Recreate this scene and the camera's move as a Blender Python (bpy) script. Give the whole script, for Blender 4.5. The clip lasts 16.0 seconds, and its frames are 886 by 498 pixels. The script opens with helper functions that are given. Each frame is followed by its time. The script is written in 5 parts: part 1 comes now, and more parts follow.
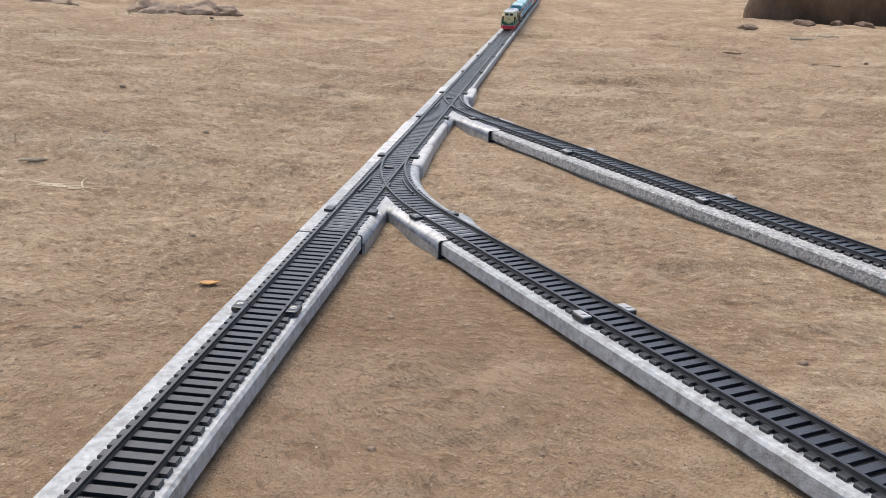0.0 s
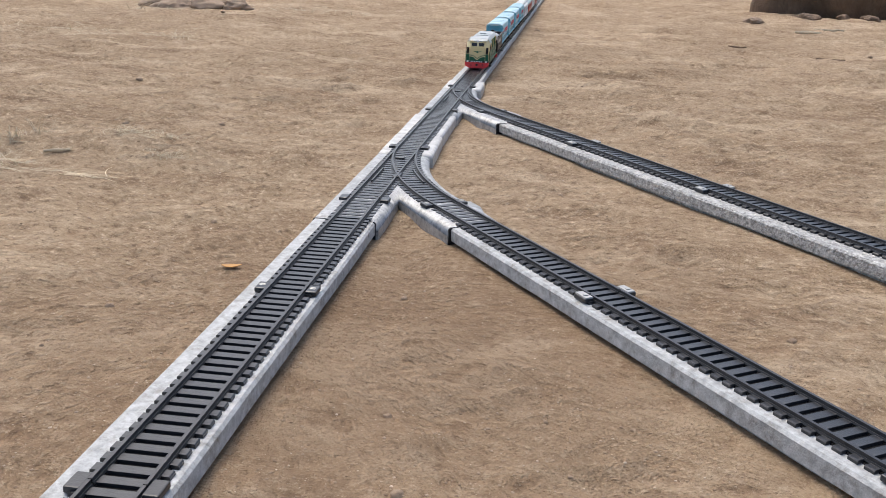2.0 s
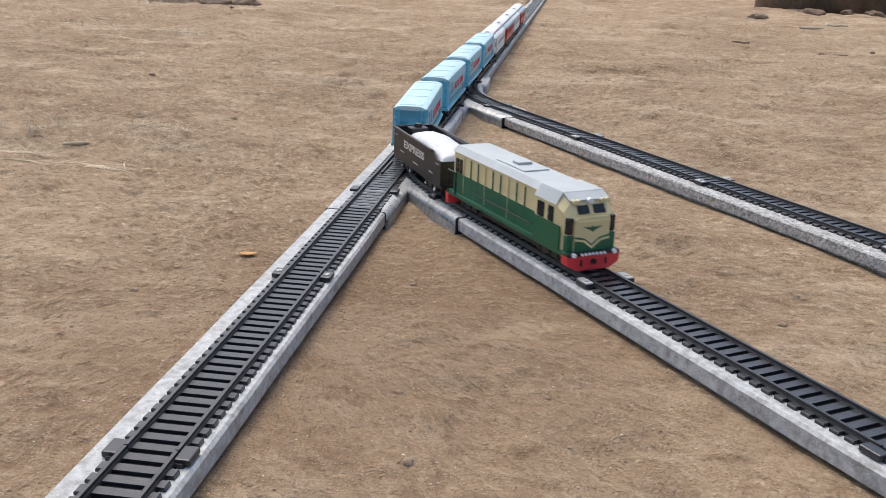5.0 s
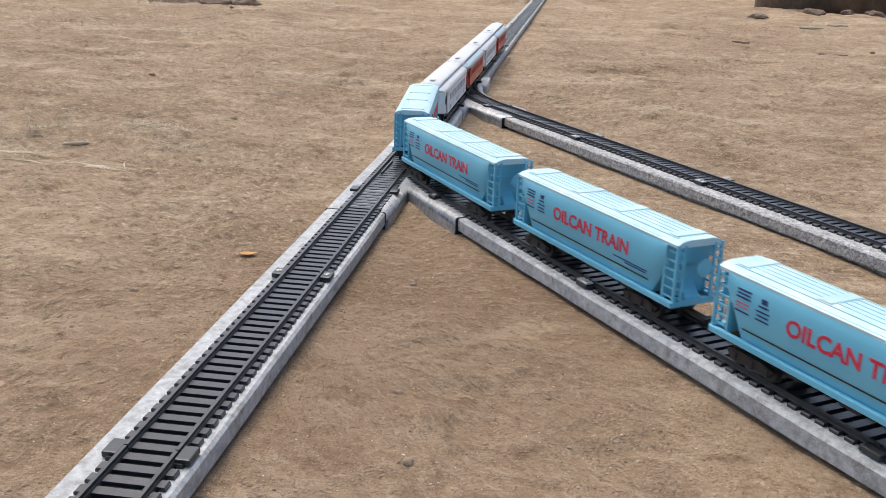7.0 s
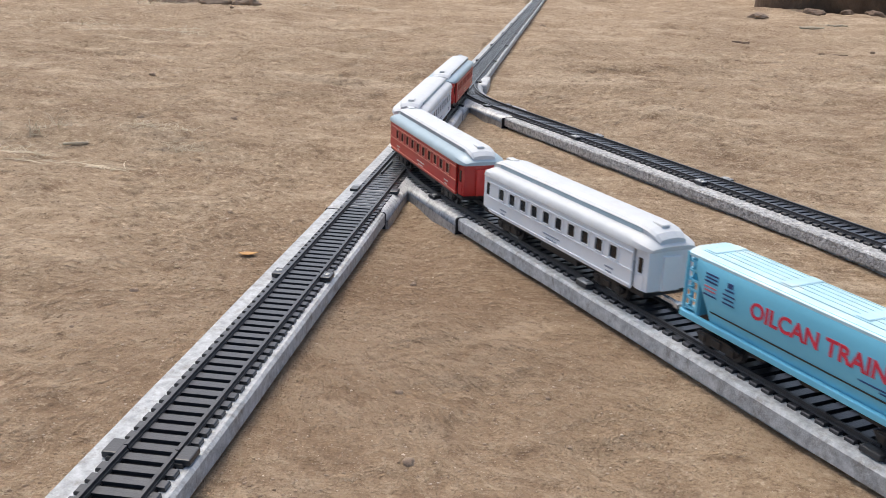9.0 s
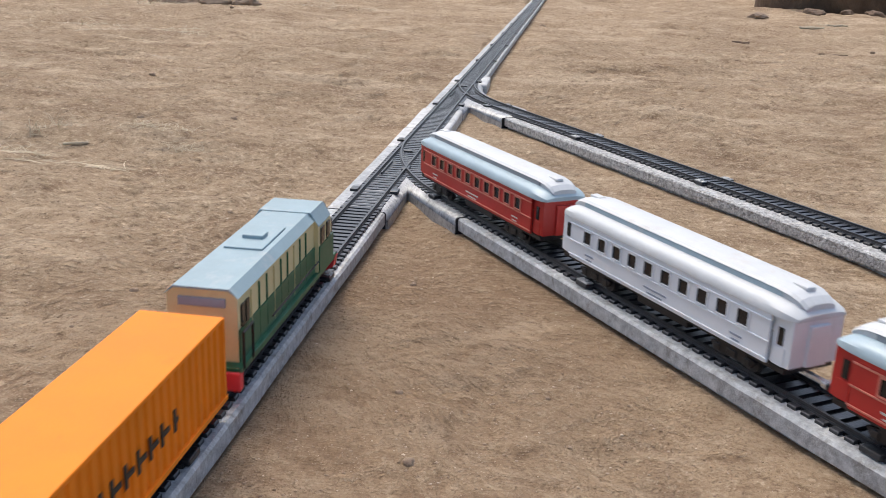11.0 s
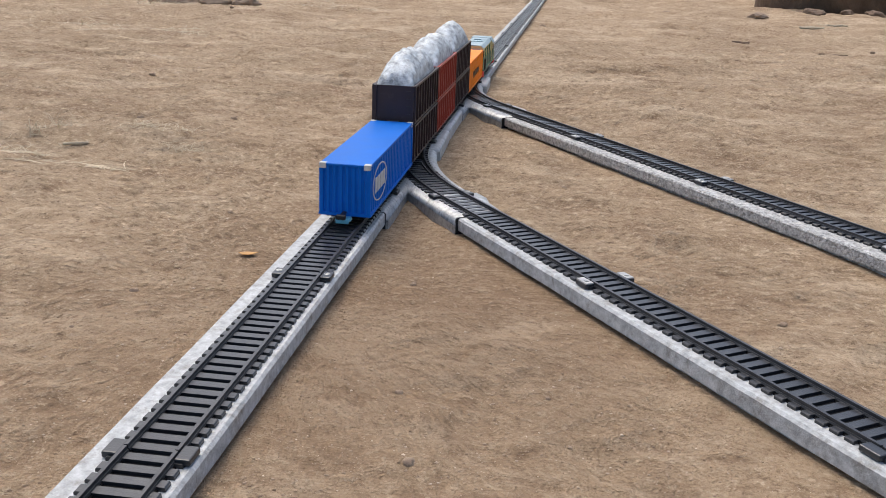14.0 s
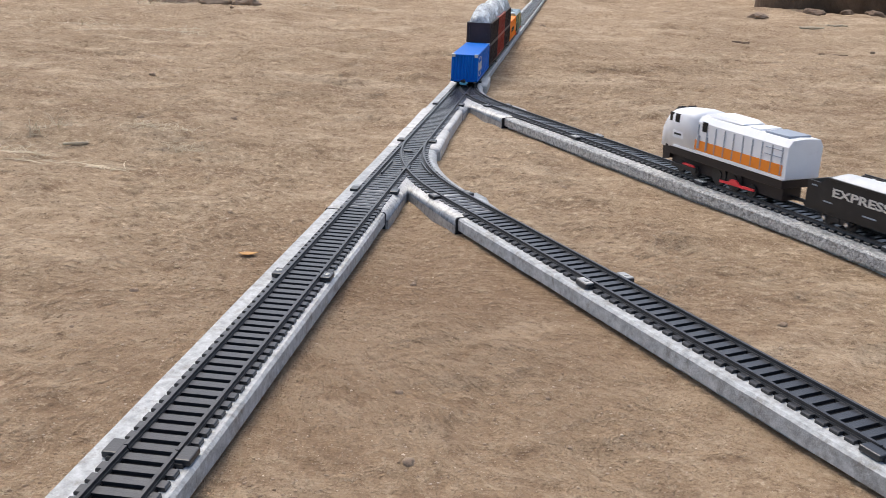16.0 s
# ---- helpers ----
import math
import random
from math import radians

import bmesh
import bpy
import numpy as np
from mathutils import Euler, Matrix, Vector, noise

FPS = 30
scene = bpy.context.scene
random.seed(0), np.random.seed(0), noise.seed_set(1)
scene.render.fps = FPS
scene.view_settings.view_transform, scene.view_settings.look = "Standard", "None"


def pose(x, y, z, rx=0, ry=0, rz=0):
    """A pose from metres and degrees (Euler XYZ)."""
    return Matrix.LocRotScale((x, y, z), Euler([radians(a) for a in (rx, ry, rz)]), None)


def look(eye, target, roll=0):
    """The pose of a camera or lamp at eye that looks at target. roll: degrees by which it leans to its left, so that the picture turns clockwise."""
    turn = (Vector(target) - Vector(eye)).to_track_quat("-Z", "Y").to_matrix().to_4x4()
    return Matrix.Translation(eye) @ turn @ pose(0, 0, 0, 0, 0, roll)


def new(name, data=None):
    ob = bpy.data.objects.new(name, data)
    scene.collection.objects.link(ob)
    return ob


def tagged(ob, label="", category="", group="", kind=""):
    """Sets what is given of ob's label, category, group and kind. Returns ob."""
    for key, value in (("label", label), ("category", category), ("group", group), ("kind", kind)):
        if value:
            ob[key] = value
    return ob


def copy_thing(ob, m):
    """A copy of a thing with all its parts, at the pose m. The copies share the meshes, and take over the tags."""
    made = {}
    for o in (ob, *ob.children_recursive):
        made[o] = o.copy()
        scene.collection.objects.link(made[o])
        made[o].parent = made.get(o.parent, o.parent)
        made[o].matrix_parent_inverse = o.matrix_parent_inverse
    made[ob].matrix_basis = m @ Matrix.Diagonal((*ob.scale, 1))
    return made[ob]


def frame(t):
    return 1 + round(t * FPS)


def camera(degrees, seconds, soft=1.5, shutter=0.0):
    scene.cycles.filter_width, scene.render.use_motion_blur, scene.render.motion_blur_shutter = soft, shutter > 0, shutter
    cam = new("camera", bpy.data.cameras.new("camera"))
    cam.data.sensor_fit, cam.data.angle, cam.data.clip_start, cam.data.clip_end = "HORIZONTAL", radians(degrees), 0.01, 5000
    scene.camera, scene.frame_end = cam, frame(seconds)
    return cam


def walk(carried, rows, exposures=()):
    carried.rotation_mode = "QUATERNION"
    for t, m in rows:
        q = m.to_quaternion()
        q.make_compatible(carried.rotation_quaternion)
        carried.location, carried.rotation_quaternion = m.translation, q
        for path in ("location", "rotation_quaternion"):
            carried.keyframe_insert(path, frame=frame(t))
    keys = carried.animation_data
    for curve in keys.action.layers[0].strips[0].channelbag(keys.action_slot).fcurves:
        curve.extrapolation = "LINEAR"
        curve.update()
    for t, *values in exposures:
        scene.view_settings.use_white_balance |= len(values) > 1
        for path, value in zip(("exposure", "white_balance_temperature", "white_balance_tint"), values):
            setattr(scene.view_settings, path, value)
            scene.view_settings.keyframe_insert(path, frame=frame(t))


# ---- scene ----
cam = camera(49.53, 16.0, soft=0.6, shutter=0.22)
walk(cam, [
    (0, look((0.1224, -0.3872, 0.1659), (0.0565, 0.1824, -0.0106), 2.26)),
    (0.5, look((0.1229, -0.3939, 0.1666), (0.0558, 0.1754, -0.0107), 2.26)),
    (1, look((0.1232, -0.4006, 0.1676), (0.0552, 0.1683, -0.0108), 2.26)),
    (1.5, look((0.1237, -0.4073, 0.1687), (0.0547, 0.1609, -0.0109), 2.25)),
    (2, look((0.1242, -0.4141, 0.1697), (0.0542, 0.1537, -0.0109), 2.24)),
    (2.5, look((0.1248, -0.4214, 0.1708), (0.0538, 0.1460, -0.0108), 2.24)),
    (3, look((0.1254, -0.4283, 0.1719), (0.0534, 0.1387, -0.0107), 2.23)),
    (3.5, look((0.1259, -0.4353, 0.1731), (0.0530, 0.1312, -0.0105), 2.23)),
    (3.8, look((0.1260, -0.4372, 0.1734), (0.0529, 0.1292, -0.0105), 2.23)),
    (4.2, look((0.1260, -0.4372, 0.1734), (0.0529, 0.1292, -0.0105), 2.23)),
    (16, look((0.1260, -0.4372, 0.1734), (0.0529, 0.1292, -0.0105), 2.23)),
], exposures=[(0, 0.50), (16, 0.50)])

# ---- light: thin overcast, soft sun high over the far side ----
SUN_EL, SUN_AZ = radians(62), radians(325)      # azimuth clockwise from +y
world = bpy.data.worlds.new("sky")
scene.world = world
world.use_nodes = True
wn = world.node_tree
sky = wn.nodes.new("ShaderNodeTexSky")
sky.sky_type = "NISHITA"
sky.sun_disc = False
sky.sun_elevation, sky.sun_rotation = SUN_EL, SUN_AZ
sky.dust_density, sky.air_density = 4.0, 1.0
wn.nodes["Background"].inputs["Strength"].default_value = 0.15
wn.links.new(sky.outputs[0], wn.nodes["Background"].inputs["Color"])
sun = new("sun", bpy.data.lights.new("sun", "SUN"))
sun.data.energy, sun.data.angle, sun.data.color = 1.40, radians(36), (1.0, 0.95, 0.86)
way = Vector((math.sin(SUN_AZ) * math.cos(SUN_EL), math.cos(SUN_AZ) * math.cos(SUN_EL), math.sin(SUN_EL)))
sun.matrix_world = look(way * 20, (0, 0, 0))


# ---- materials ----
def material(name, color, rough=0.5, metal=0.0, spread=0.12, scale=60.0, fine=900.0, bump=0.15, dirt=None, dirt_amount=0.0, dirt_scale=40.0, spec=0.5, each=0.0, depth=0.0004):
    """A surface with coarse and fine variation of its colour, gloss and relief; dirt: a second colour in patches."""
    m = bpy.data.materials.new(name)
    m.use_nodes = True
    t = m.node_tree
    n, l = t.nodes, t.links
    b = n["Principled BSDF"]
    co = n.new("ShaderNodeTexCoord")

    def noise_node(s, detail=4.0, r=0.6):
        k = n.new("ShaderNodeTexNoise")
        k.inputs["Scale"].default_value, k.inputs["Detail"].default_value, k.inputs["Roughness"].default_value = s, detail, r
        l.new(co.outputs["Object"], k.inputs["Vector"])
        return k.outputs["Fac"]

    def mix(f, a, c, mode="MIX"):
        k = n.new("ShaderNodeMix")
        k.data_type, k.blend_type = "RGBA", mode
        for value, i in ((f, 0), (a, 6), (c, 7)):
            if isinstance(value, (float, int)):
                k.inputs[i].default_value = value
            elif isinstance(value, tuple):
                k.inputs[i].default_value = (*value[:3], 1)
            else:
                l.new(value, k.inputs[i])
        return k.outputs[2]

    def ramp(src, lo, hi):
        k = n.new("ShaderNodeMapRange")
        l.new(src, k.inputs["Value"])
        k.inputs["From Min"].default_value, k.inputs["From Max"].default_value = lo, hi
        return k.outputs["Result"]

    big, small = noise_node(scale), noise_node(fine, 3.0)
    lo = tuple(c * (1 - spread) for c in color)
    hi = tuple(min(1, c * (1 + spread)) for c in color)
    c = mix(ramp(big, 0.3, 0.7), lo, hi)
    c = mix(ramp(small, 0.25, 0.75), mix(0.6 * spread, c, (0.02, 0.02, 0.02)), c)
    if dirt:
        k = ramp(noise_node(dirt_scale, 6.0, 0.7), 0.62 - 0.25 * dirt_amount, 0.85 - 0.2 * dirt_amount)
        c = mix(k, c, dirt)
    if each:
        info = n.new("ShaderNodeObjectInfo")
        c = mix(ramp(info.outputs["Random"], 0.0, 1.0), mix(each, c, (0.01, 0.01, 0.01)), c)
    l.new(c, b.inputs["Base Color"])
    k = n.new("ShaderNodeMapRange")
    l.new(big, k.inputs["Value"])
    k.inputs["To Min"].default_value, k.inputs["To Max"].default_value = max(0.05, rough - 0.1), min(1, rough + 0.1)
    l.new(k.outputs["Result"], b.inputs["Roughness"])
    b.inputs["Metallic"].default_value = metal
    b.inputs["Specular IOR Level"].default_value = spec
    if bump:
        k = n.new("ShaderNodeBump")
        k.inputs["Strength"].default_value, k.inputs["Distance"].default_value = bump, depth
        l.new(small, k.inputs["Height"])
        l.new(k.outputs["Normal"], b.inputs["Normal"])
    return m


def soil_material():
    m = bpy.data.materials.new("dry_soil")
    m.use_nodes = True
    t = m.node_tree
    n, l = t.nodes, t.links
    b = n["Principled BSDF"]
    co = n.new("ShaderNodeTexCoord")

    def noise_node(s, detail=5.0, r=0.62, stretch=None):
        k = n.new("ShaderNodeTexNoise")
        k.inputs["Scale"].default_value, k.inputs["Detail"].default_value, k.inputs["Roughness"].default_value = s, detail, r
        src = co.outputs["Object"]
        if stretch:
            v = n.new("ShaderNodeMapping")
            v.inputs["Scale"].default_value = stretch
            l.new(src, v.inputs["Vector"])
            src = v.outputs["Vector"]
        l.new(src, k.inputs["Vector"])
        return k.outputs["Fac"]

    def ramp(src, lo, hi, a=0.0, c=1.0):
        k = n.new("ShaderNodeMapRange")
        l.new(src, k.inputs["Value"])
        for i, v in enumerate((lo, hi, a, c)):
            k.inputs[i + 1].default_value = v
        return k.outputs["Result"]

    def mix(f, a, c):
        k = n.new("ShaderNodeMix")
        k.data_type = "RGBA"
        for value, i in ((f, 0), (a, 6), (c, 7)):
            if isinstance(value, float):
                k.inputs[i].default_value = value
            elif isinstance(value, tuple):
                k.inputs[i].default_value = (*value, 1)
            else:
                l.new(value, k.inputs[i])
        return k.outputs[2]

    patch, clod, grain, crumb = noise_node(3.2), noise_node(48.0, 6.0, 0.7), noise_node(560.0, 4.0, 0.75), noise_node(190.0, 5.0, 0.75)
    streak, blotch = noise_node(9.0, 6.0, 0.7, (0.35, 1.0, 1.0)), noise_node(22.0, 7.0, 0.72, (0.6, 1.0, 1.0))
    ridge_shade = noise_node(70.0, 5.0, 0.7, (0.28, 1.0, 1.0))
    c = mix(ramp(patch, 0.35, 0.65), SOIL_DARK, SOIL_LIGHT)
    c = mix(ramp(streak, 0.52, 0.62, 0.0, 0.6), c, SOIL_PALE)
    c = mix(ramp(streak, 0.47, 0.37, 0.0, 0.55), c, SOIL_RED)
    c = mix(ramp(blotch, 0.55, 0.66, 0.0, 0.65), c, SOIL_PALE)
    c = mix(ramp(blotch, 0.45, 0.35, 0.0, 0.55), c, SOIL_RED)
    # relief shade in the colour: clod, crumb and grain hollows darker, crests paler
    c = mix(ramp(clod, 0.55, 0.68, 0.0, 0.5), c, SOIL_PALE)
    c = mix(ramp(clod, 0.46, 0.34, 0.0, 0.7), c, SOIL_RED)
    # soft shading of fine ridges painted as darker and paler stretched bands
    c = mix(ramp(ridge_shade, 0.42, 0.32, 0.0, 0.5), c, SOIL_RED)
    c = mix(ramp(ridge_shade, 0.58, 0.68, 0.0, 0.5), c, SOIL_PALE)
    c = mix(ramp(crumb, 0.45, 0.34, 0.0, 0.65), c, SOIL_HOLLOW_SHADE)
    c = mix(ramp(crumb, 0.54, 0.65, 0.0, 0.8), c, SOIL_PALE)
    c = mix(ramp(grain, 0.47, 0.36, 0.0, 0.38), c, SOIL_HOLLOW_SHADE)
    c = mix(ramp(grain, 0.57, 0.70, 0.0, 0.5), c, SOIL_GRIT)
    # redder, darker earth round the near fork, with a ragged rim
    away = n.new("ShaderNodeVectorMath")
    away.operation = "DISTANCE"
    l.new(co.outputs["Object"], away.inputs[0])
    away.inputs[1].default_value = (0.06, -0.04, 0.0)
    rim = n.new("ShaderNodeMath")
    rim.operation = "MULTIPLY_ADD"
    l.new(noise_node(14.0, 6.0, 0.7), rim.inputs[0])
    rim.inputs[1].default_value = 0.28
    l.new(away.outputs["Value"], rim.inputs[2])
    c = mix(ramp(rim.outputs["Value"], 0.40, 0.20, 0.0, 0.55), c, SOIL_RED)
    l.new(c, b.inputs["Base Color"])
    b.inputs["Roughness"].default_value = 0.95
    b.inputs["Specular IOR Level"].default_value = 0.15
    k1 = n.new("ShaderNodeBump")
    k1.inputs["Strength"].default_value, k1.inputs["Distance"].default_value = 0.6, 0.0012
    l.new(grain, k1.inputs["Height"])
    k2 = n.new("ShaderNodeBump")
    k2.inputs["Strength"].default_value, k2.inputs["Distance"].default_value = 0.9, 0.010
    l.new(clod, k2.inputs["Height"])
    k3 = n.new("ShaderNodeBump")
    k3.inputs["Strength"].default_value, k3.inputs["Distance"].default_value = 0.8, 0.0042
    l.new(crumb, k3.inputs["Height"])
    l.new(k1.outputs["Normal"], k3.inputs["Normal"])
    l.new(k3.outputs["Normal"], k2.inputs["Normal"])
    l.new(k2.outputs["Normal"], b.inputs["Normal"])
    return m


SOIL_LIGHT, SOIL_DARK, SOIL_PALE = (0.440, 0.325, 0.212), (0.350, 0.250, 0.157), (0.600, 0.470, 0.328)
SOIL_RED, SOIL_HOLLOW_SHADE, SOIL_GRIT = (0.236, 0.152, 0.092), (0.122, 0.080, 0.050), (0.70, 0.59, 0.46)
SOIL = soil_material()
BEAM = material("grey_painted_beam", (0.44, 0.455, 0.46), 0.65, 0.0, 0.30, 260, 900, 1.0, (0.17, 0.15, 0.12), 0.42, 150)
ROUGH_BEAM = material("coarse_grey_beam", (0.52, 0.52, 0.505), 0.75, 0.0, 0.40, 330, 520, 1.0, (0.09, 0.085, 0.08), 0.55, 420, depth=0.0022)
SILVER = material("silver_painted_sleeve", (0.42, 0.43, 0.435), 0.42, 0.15, 0.3, 90, 500, 0.7, (0.10, 0.10, 0.10), 0.55, 260)
WHITE_SLEEVE = material("white_plastic_sleeve", (0.52, 0.52, 0.51), 0.5, 0.1, 0.2, 80, 500, 0.4, (0.24, 0.23, 0.22), 0.5, 110)
TRACK = material("black_track_plastic", (0.026, 0.028, 0.033), 0.32, 0.0, 0.3, 90, 900, 0.25, (0.09, 0.083, 0.075), 0.15, 160, each=0.3, spec=0.55)
# blacker than the sleepers: the gaps' shade is put into this colour
WEB = material("gap_shade_web", (0.006, 0.006, 0.007), 0.6, 0.0, 0.3, 90, 900, 0.1, spec=0.15)
RAIL = material("dark_rail", (0.045, 0.046, 0.05), 0.34, 0.35, 0.25, 120, 900, 0.2)
SCREW = material("screw_steel", (0.50, 0.49, 0.46), 0.5, 0.6, 0.15, 500, 2500, 0.2)
BLACK = material("black_plastic", (0.010, 0.010, 0.012), 0.45, 0.0, 0.3, 150, 1200, 0.2, (0.03, 0.027, 0.026), 0.2, 150)
WHEEL = material("dark_wheel", (0.03, 0.03, 0.032), 0.4, 0.3, 0.3, 200, 1000, 0.1)
GLASS_DARK = material("dark_window", (0.012, 0.013, 0.015), 0.18, 0.0, 0.2, 200, 900, 0.0)
CHROME = material("chrome_cap", (0.8, 0.8, 0.8), 0.25, 0.7, 0.1, 300, 900, 0.1)
HOPPER_BLUE = material("light_blue_plastic", (0.15, 0.49, 0.66), 0.33, 0.0, 0.06, 30, 900, 0.08, (0.17, 0.40, 0.50), 0.1, 40)
HOPPER_ROOF = material("dusty_pale_roof", (0.44, 0.66, 0.73), 0.45, 0.0, 0.12, 60, 900, 0.15, (0.62, 0.66, 0.63), 0.4, 70)
RED_INK = material("red_lettering", (0.62, 0.025, 0.06), 0.4, 0.0, 0.1, 200, 900, 0.0)
BLUE_INK = material("navy_lettering", (0.02, 0.05, 0.16), 0.4, 0.0, 0.1, 200, 900, 0.0)
PINK_INK = material("faded_red_lettering", (0.55, 0.16, 0.20), 0.4, 0.0, 0.1, 200, 900, 0.0)
BLACK_INK = material("black_lettering", (0.02, 0.02, 0.02), 0.5, 0.0, 0.1, 200, 900, 0.0)
WHITE_INK = material("pale_lettering", (0.62, 0.60, 0.56), 0.5, 0.0, 0.15, 300, 900, 0.0)
COACH_WHITE = material("white_plastic_coach", (0.74, 0.77, 0.80), 0.38, 0.0, 0.05, 40, 900, 0.08, (0.56, 0.56, 0.56), 0.1, 60)
COACH_RED = material("red_plastic_coach", (0.46, 0.028, 0.024), 0.36, 0.0, 0.12, 50, 900, 0.08, (0.26, 0.03, 0.025), 0.15, 60)
COACH_ROOF = material("dusty_white_roof", (0.56, 0.58, 0.59), 0.5, 0.0, 0.07, 60, 900, 0.15, (0.52, 0.49, 0.45), 0.3, 70)
PALE_BLUE_ROOF = material("pale_blue_lower_roof", (0.34, 0.44, 0.49), 0.36, 0.0, 0.08, 60, 900, 0.1, (0.46, 0.50, 0.52), 0.2, 70)
RED_TRIM = material("light_red_trim", (0.60, 0.20, 0.15), 0.45, 0.0, 0.15, 200, 900, 0.0)
PALE_CLIP = material("pale_joint_plate", (0.40, 0.40, 0.39), 0.4, 0.0, 0.15, 300, 900, 0.2)
COACH_GREY = material("grey_clerestory", (0.27, 0.30, 0.32), 0.45, 0.0, 0.1, 60, 900, 0.1)
ORANGE = material("orange_container", (0.88, 0.24, 0.014), 0.5, 0.0, 0.08, 30, 900, 0.1, (0.70, 0.18, 0.02), 0.15, 50, spec=0.15)
BLUE = material("blue_container", (0.003, 0.135, 0.55), 0.5, 0.0, 0.1, 30, 900, 0.1, (0.003, 0.10, 0.44), 0.15, 50, spec=0.12)
GONDOLA_BROWN = material("dark_brown_gondola", (0.032, 0.017, 0.020), 0.5, 0.0, 0.25, 50, 900, 0.2, (0.075, 0.055, 0.05), 0.2, 90)
GONDOLA_RED = material("brick_red_gondola", (0.36, 0.05, 0.03), 0.5, 0.0, 0.15, 50, 900, 0.2, (0.42, 0.13, 0.09), 0.2, 90)
GRAVEL = material("grey_white_load", (0.62, 0.66, 0.68), 0.55, 0.0, 0.38, 110, 420, 0.9, (0.10, 0.115, 0.13), 0.62, 120, depth=0.0016)
FADED_INK = material("faded_marking", (0.17, 0.14, 0.13), 0.5, 0.0, 0.3, 300, 900, 0.0)
CREAM = material("cream_paint", (0.70, 0.60, 0.33), 0.4, 0.0, 0.08, 50, 900, 0.1, (0.5, 0.42, 0.25), 0.1, 60)
GREEN = material("dark_green_paint", (0.012, 0.115, 0.055), 0.38, 0.0, 0.15, 50, 900, 0.1)
LOCO_ROOF = material("grey_blue_roof", (0.27, 0.37, 0.41), 0.5, 0.0, 0.1, 50, 900, 0.15, (0.42, 0.45, 0.45), 0.3, 60)
PALE_ROOF = material("pale_cab_roof", (0.40, 0.44, 0.45), 0.5, 0.0, 0.1, 50, 900, 0.15, (0.45, 0.45, 0.43), 0.3, 60)
PILOT_RED = material("red_pilot", (0.74, 0.05, 0.06), 0.4, 0.0, 0.12, 60, 900, 0.1)
LOCO_WHITE = material("white_loco_paint", (0.83, 0.84, 0.86), 0.35, 0.0, 0.05, 40, 900, 0.08, (0.6, 0.6, 0.6), 0.1, 60)
LOCO_ORANGE = material("orange_band", (0.84, 0.25, 0.02), 0.4, 0.0, 0.08, 60, 900, 0.1)
PANEL_LINE = material("grey_panel_line", (0.28, 0.32, 0.38), 0.5, 0.0, 0.1, 100, 900, 0.0)
STRAW = material("dry_straw", (0.74, 0.62, 0.44), 0.8, 0.0, 0.25, 60, 700, 0.2, each=0.3)
STONE = material("brown_stone", (0.36, 0.26, 0.18), 0.85, 0.0, 0.25, 30, 300, 0.5, (0.2, 0.14, 0.1), 0.3, 40, depth=0.002)
EARTH = material("dark_earth", (0.20, 0.135, 0.09), 0.95, 0.0, 0.3, 9, 90, 0.9, (0.11, 0.07, 0.045), 0.4, 14, depth=0.01)
LEAF = material("yellow_leaf", (0.50, 0.25, 0.06), 0.6, 0.0, 0.2, 100, 700, 0.3)


# ---- mesh helpers ----
def part(name, bm, mat, parent=None, label="", smooth=False):
    me = bpy.data.meshes.new(name)
    bmesh.ops.recalc_face_normals(bm, faces=bm.faces)
    if smooth:
        for f in bm.faces:
            f.smooth = True
    bm.to_mesh(me)
    bm.free()
    me.materials.append(mat)
    ob = new(name, me)
    if parent:
        ob.parent = parent
    if label:
        tagged(ob, label)
    return ob


def shared(name, me, m, parent):
    """One more object on a mesh that is already there."""
    ob = new(name, me)
    ob.parent = parent
    ob.matrix_basis = m
    return ob


def thing(name, label, category, group="", m=None, kind=""):
    ob = new(name)
    ob.empty_display_size = 0.01
    if m is not None:
        ob.matrix_world = m
    return tagged(ob, label, category, group, kind)


def box(bm, x0, x1, y0, y1, z0, z1, r=0.0, seg=2):
    made = bmesh.ops.create_cube(bm, size=1, matrix=Matrix.Translation(((x0 + x1) / 2, (y0 + y1) / 2, (z0 + z1) / 2)) @ Matrix.Diagonal((x1 - x0, y1 - y0, z1 - z0, 1)))
    if r:
        edges = list({e for v in made["verts"] for e in v.link_edges})
        bmesh.ops.bevel(bm, geom=edges, offset=r, segments=seg, affect="EDGES", profile=0.5)
    return bm


def prism(bm, profile, x0, x1, axis="x"):
    """A closed outline of (a, z) points drawn out from x0 to x1; axis y: the outline holds (x, z)."""
    ends = []
    for x in (x0, x1):
        ends.append([bm.verts.new((x, a, z) if axis == "x" else (a, x, z)) for a, z in profile])
    n = len(profile)
    for i in range(n):
        j = (i + 1) % n
        bm.faces.new((ends[0][i], ends[0][j], ends[1][j], ends[1][i]))
    bm.faces.new(ends[0][::-1])
    bm.faces.new(ends[1])
    return bm


def loft(bm, rings):
    """Skin through closed rings of as many points each."""
    rows = [[bm.verts.new(p) for p in ring] for ring in rings]
    n = len(rows[0])
    for a, b in zip(rows, rows[1:]):
        for i in range(n):
            j = (i + 1) % n
            bm.faces.new((a[i], a[j], b[j], b[i]))
    bm.faces.new(rows[0][::-1])
    bm.faces.new(rows[-1])
    return bm


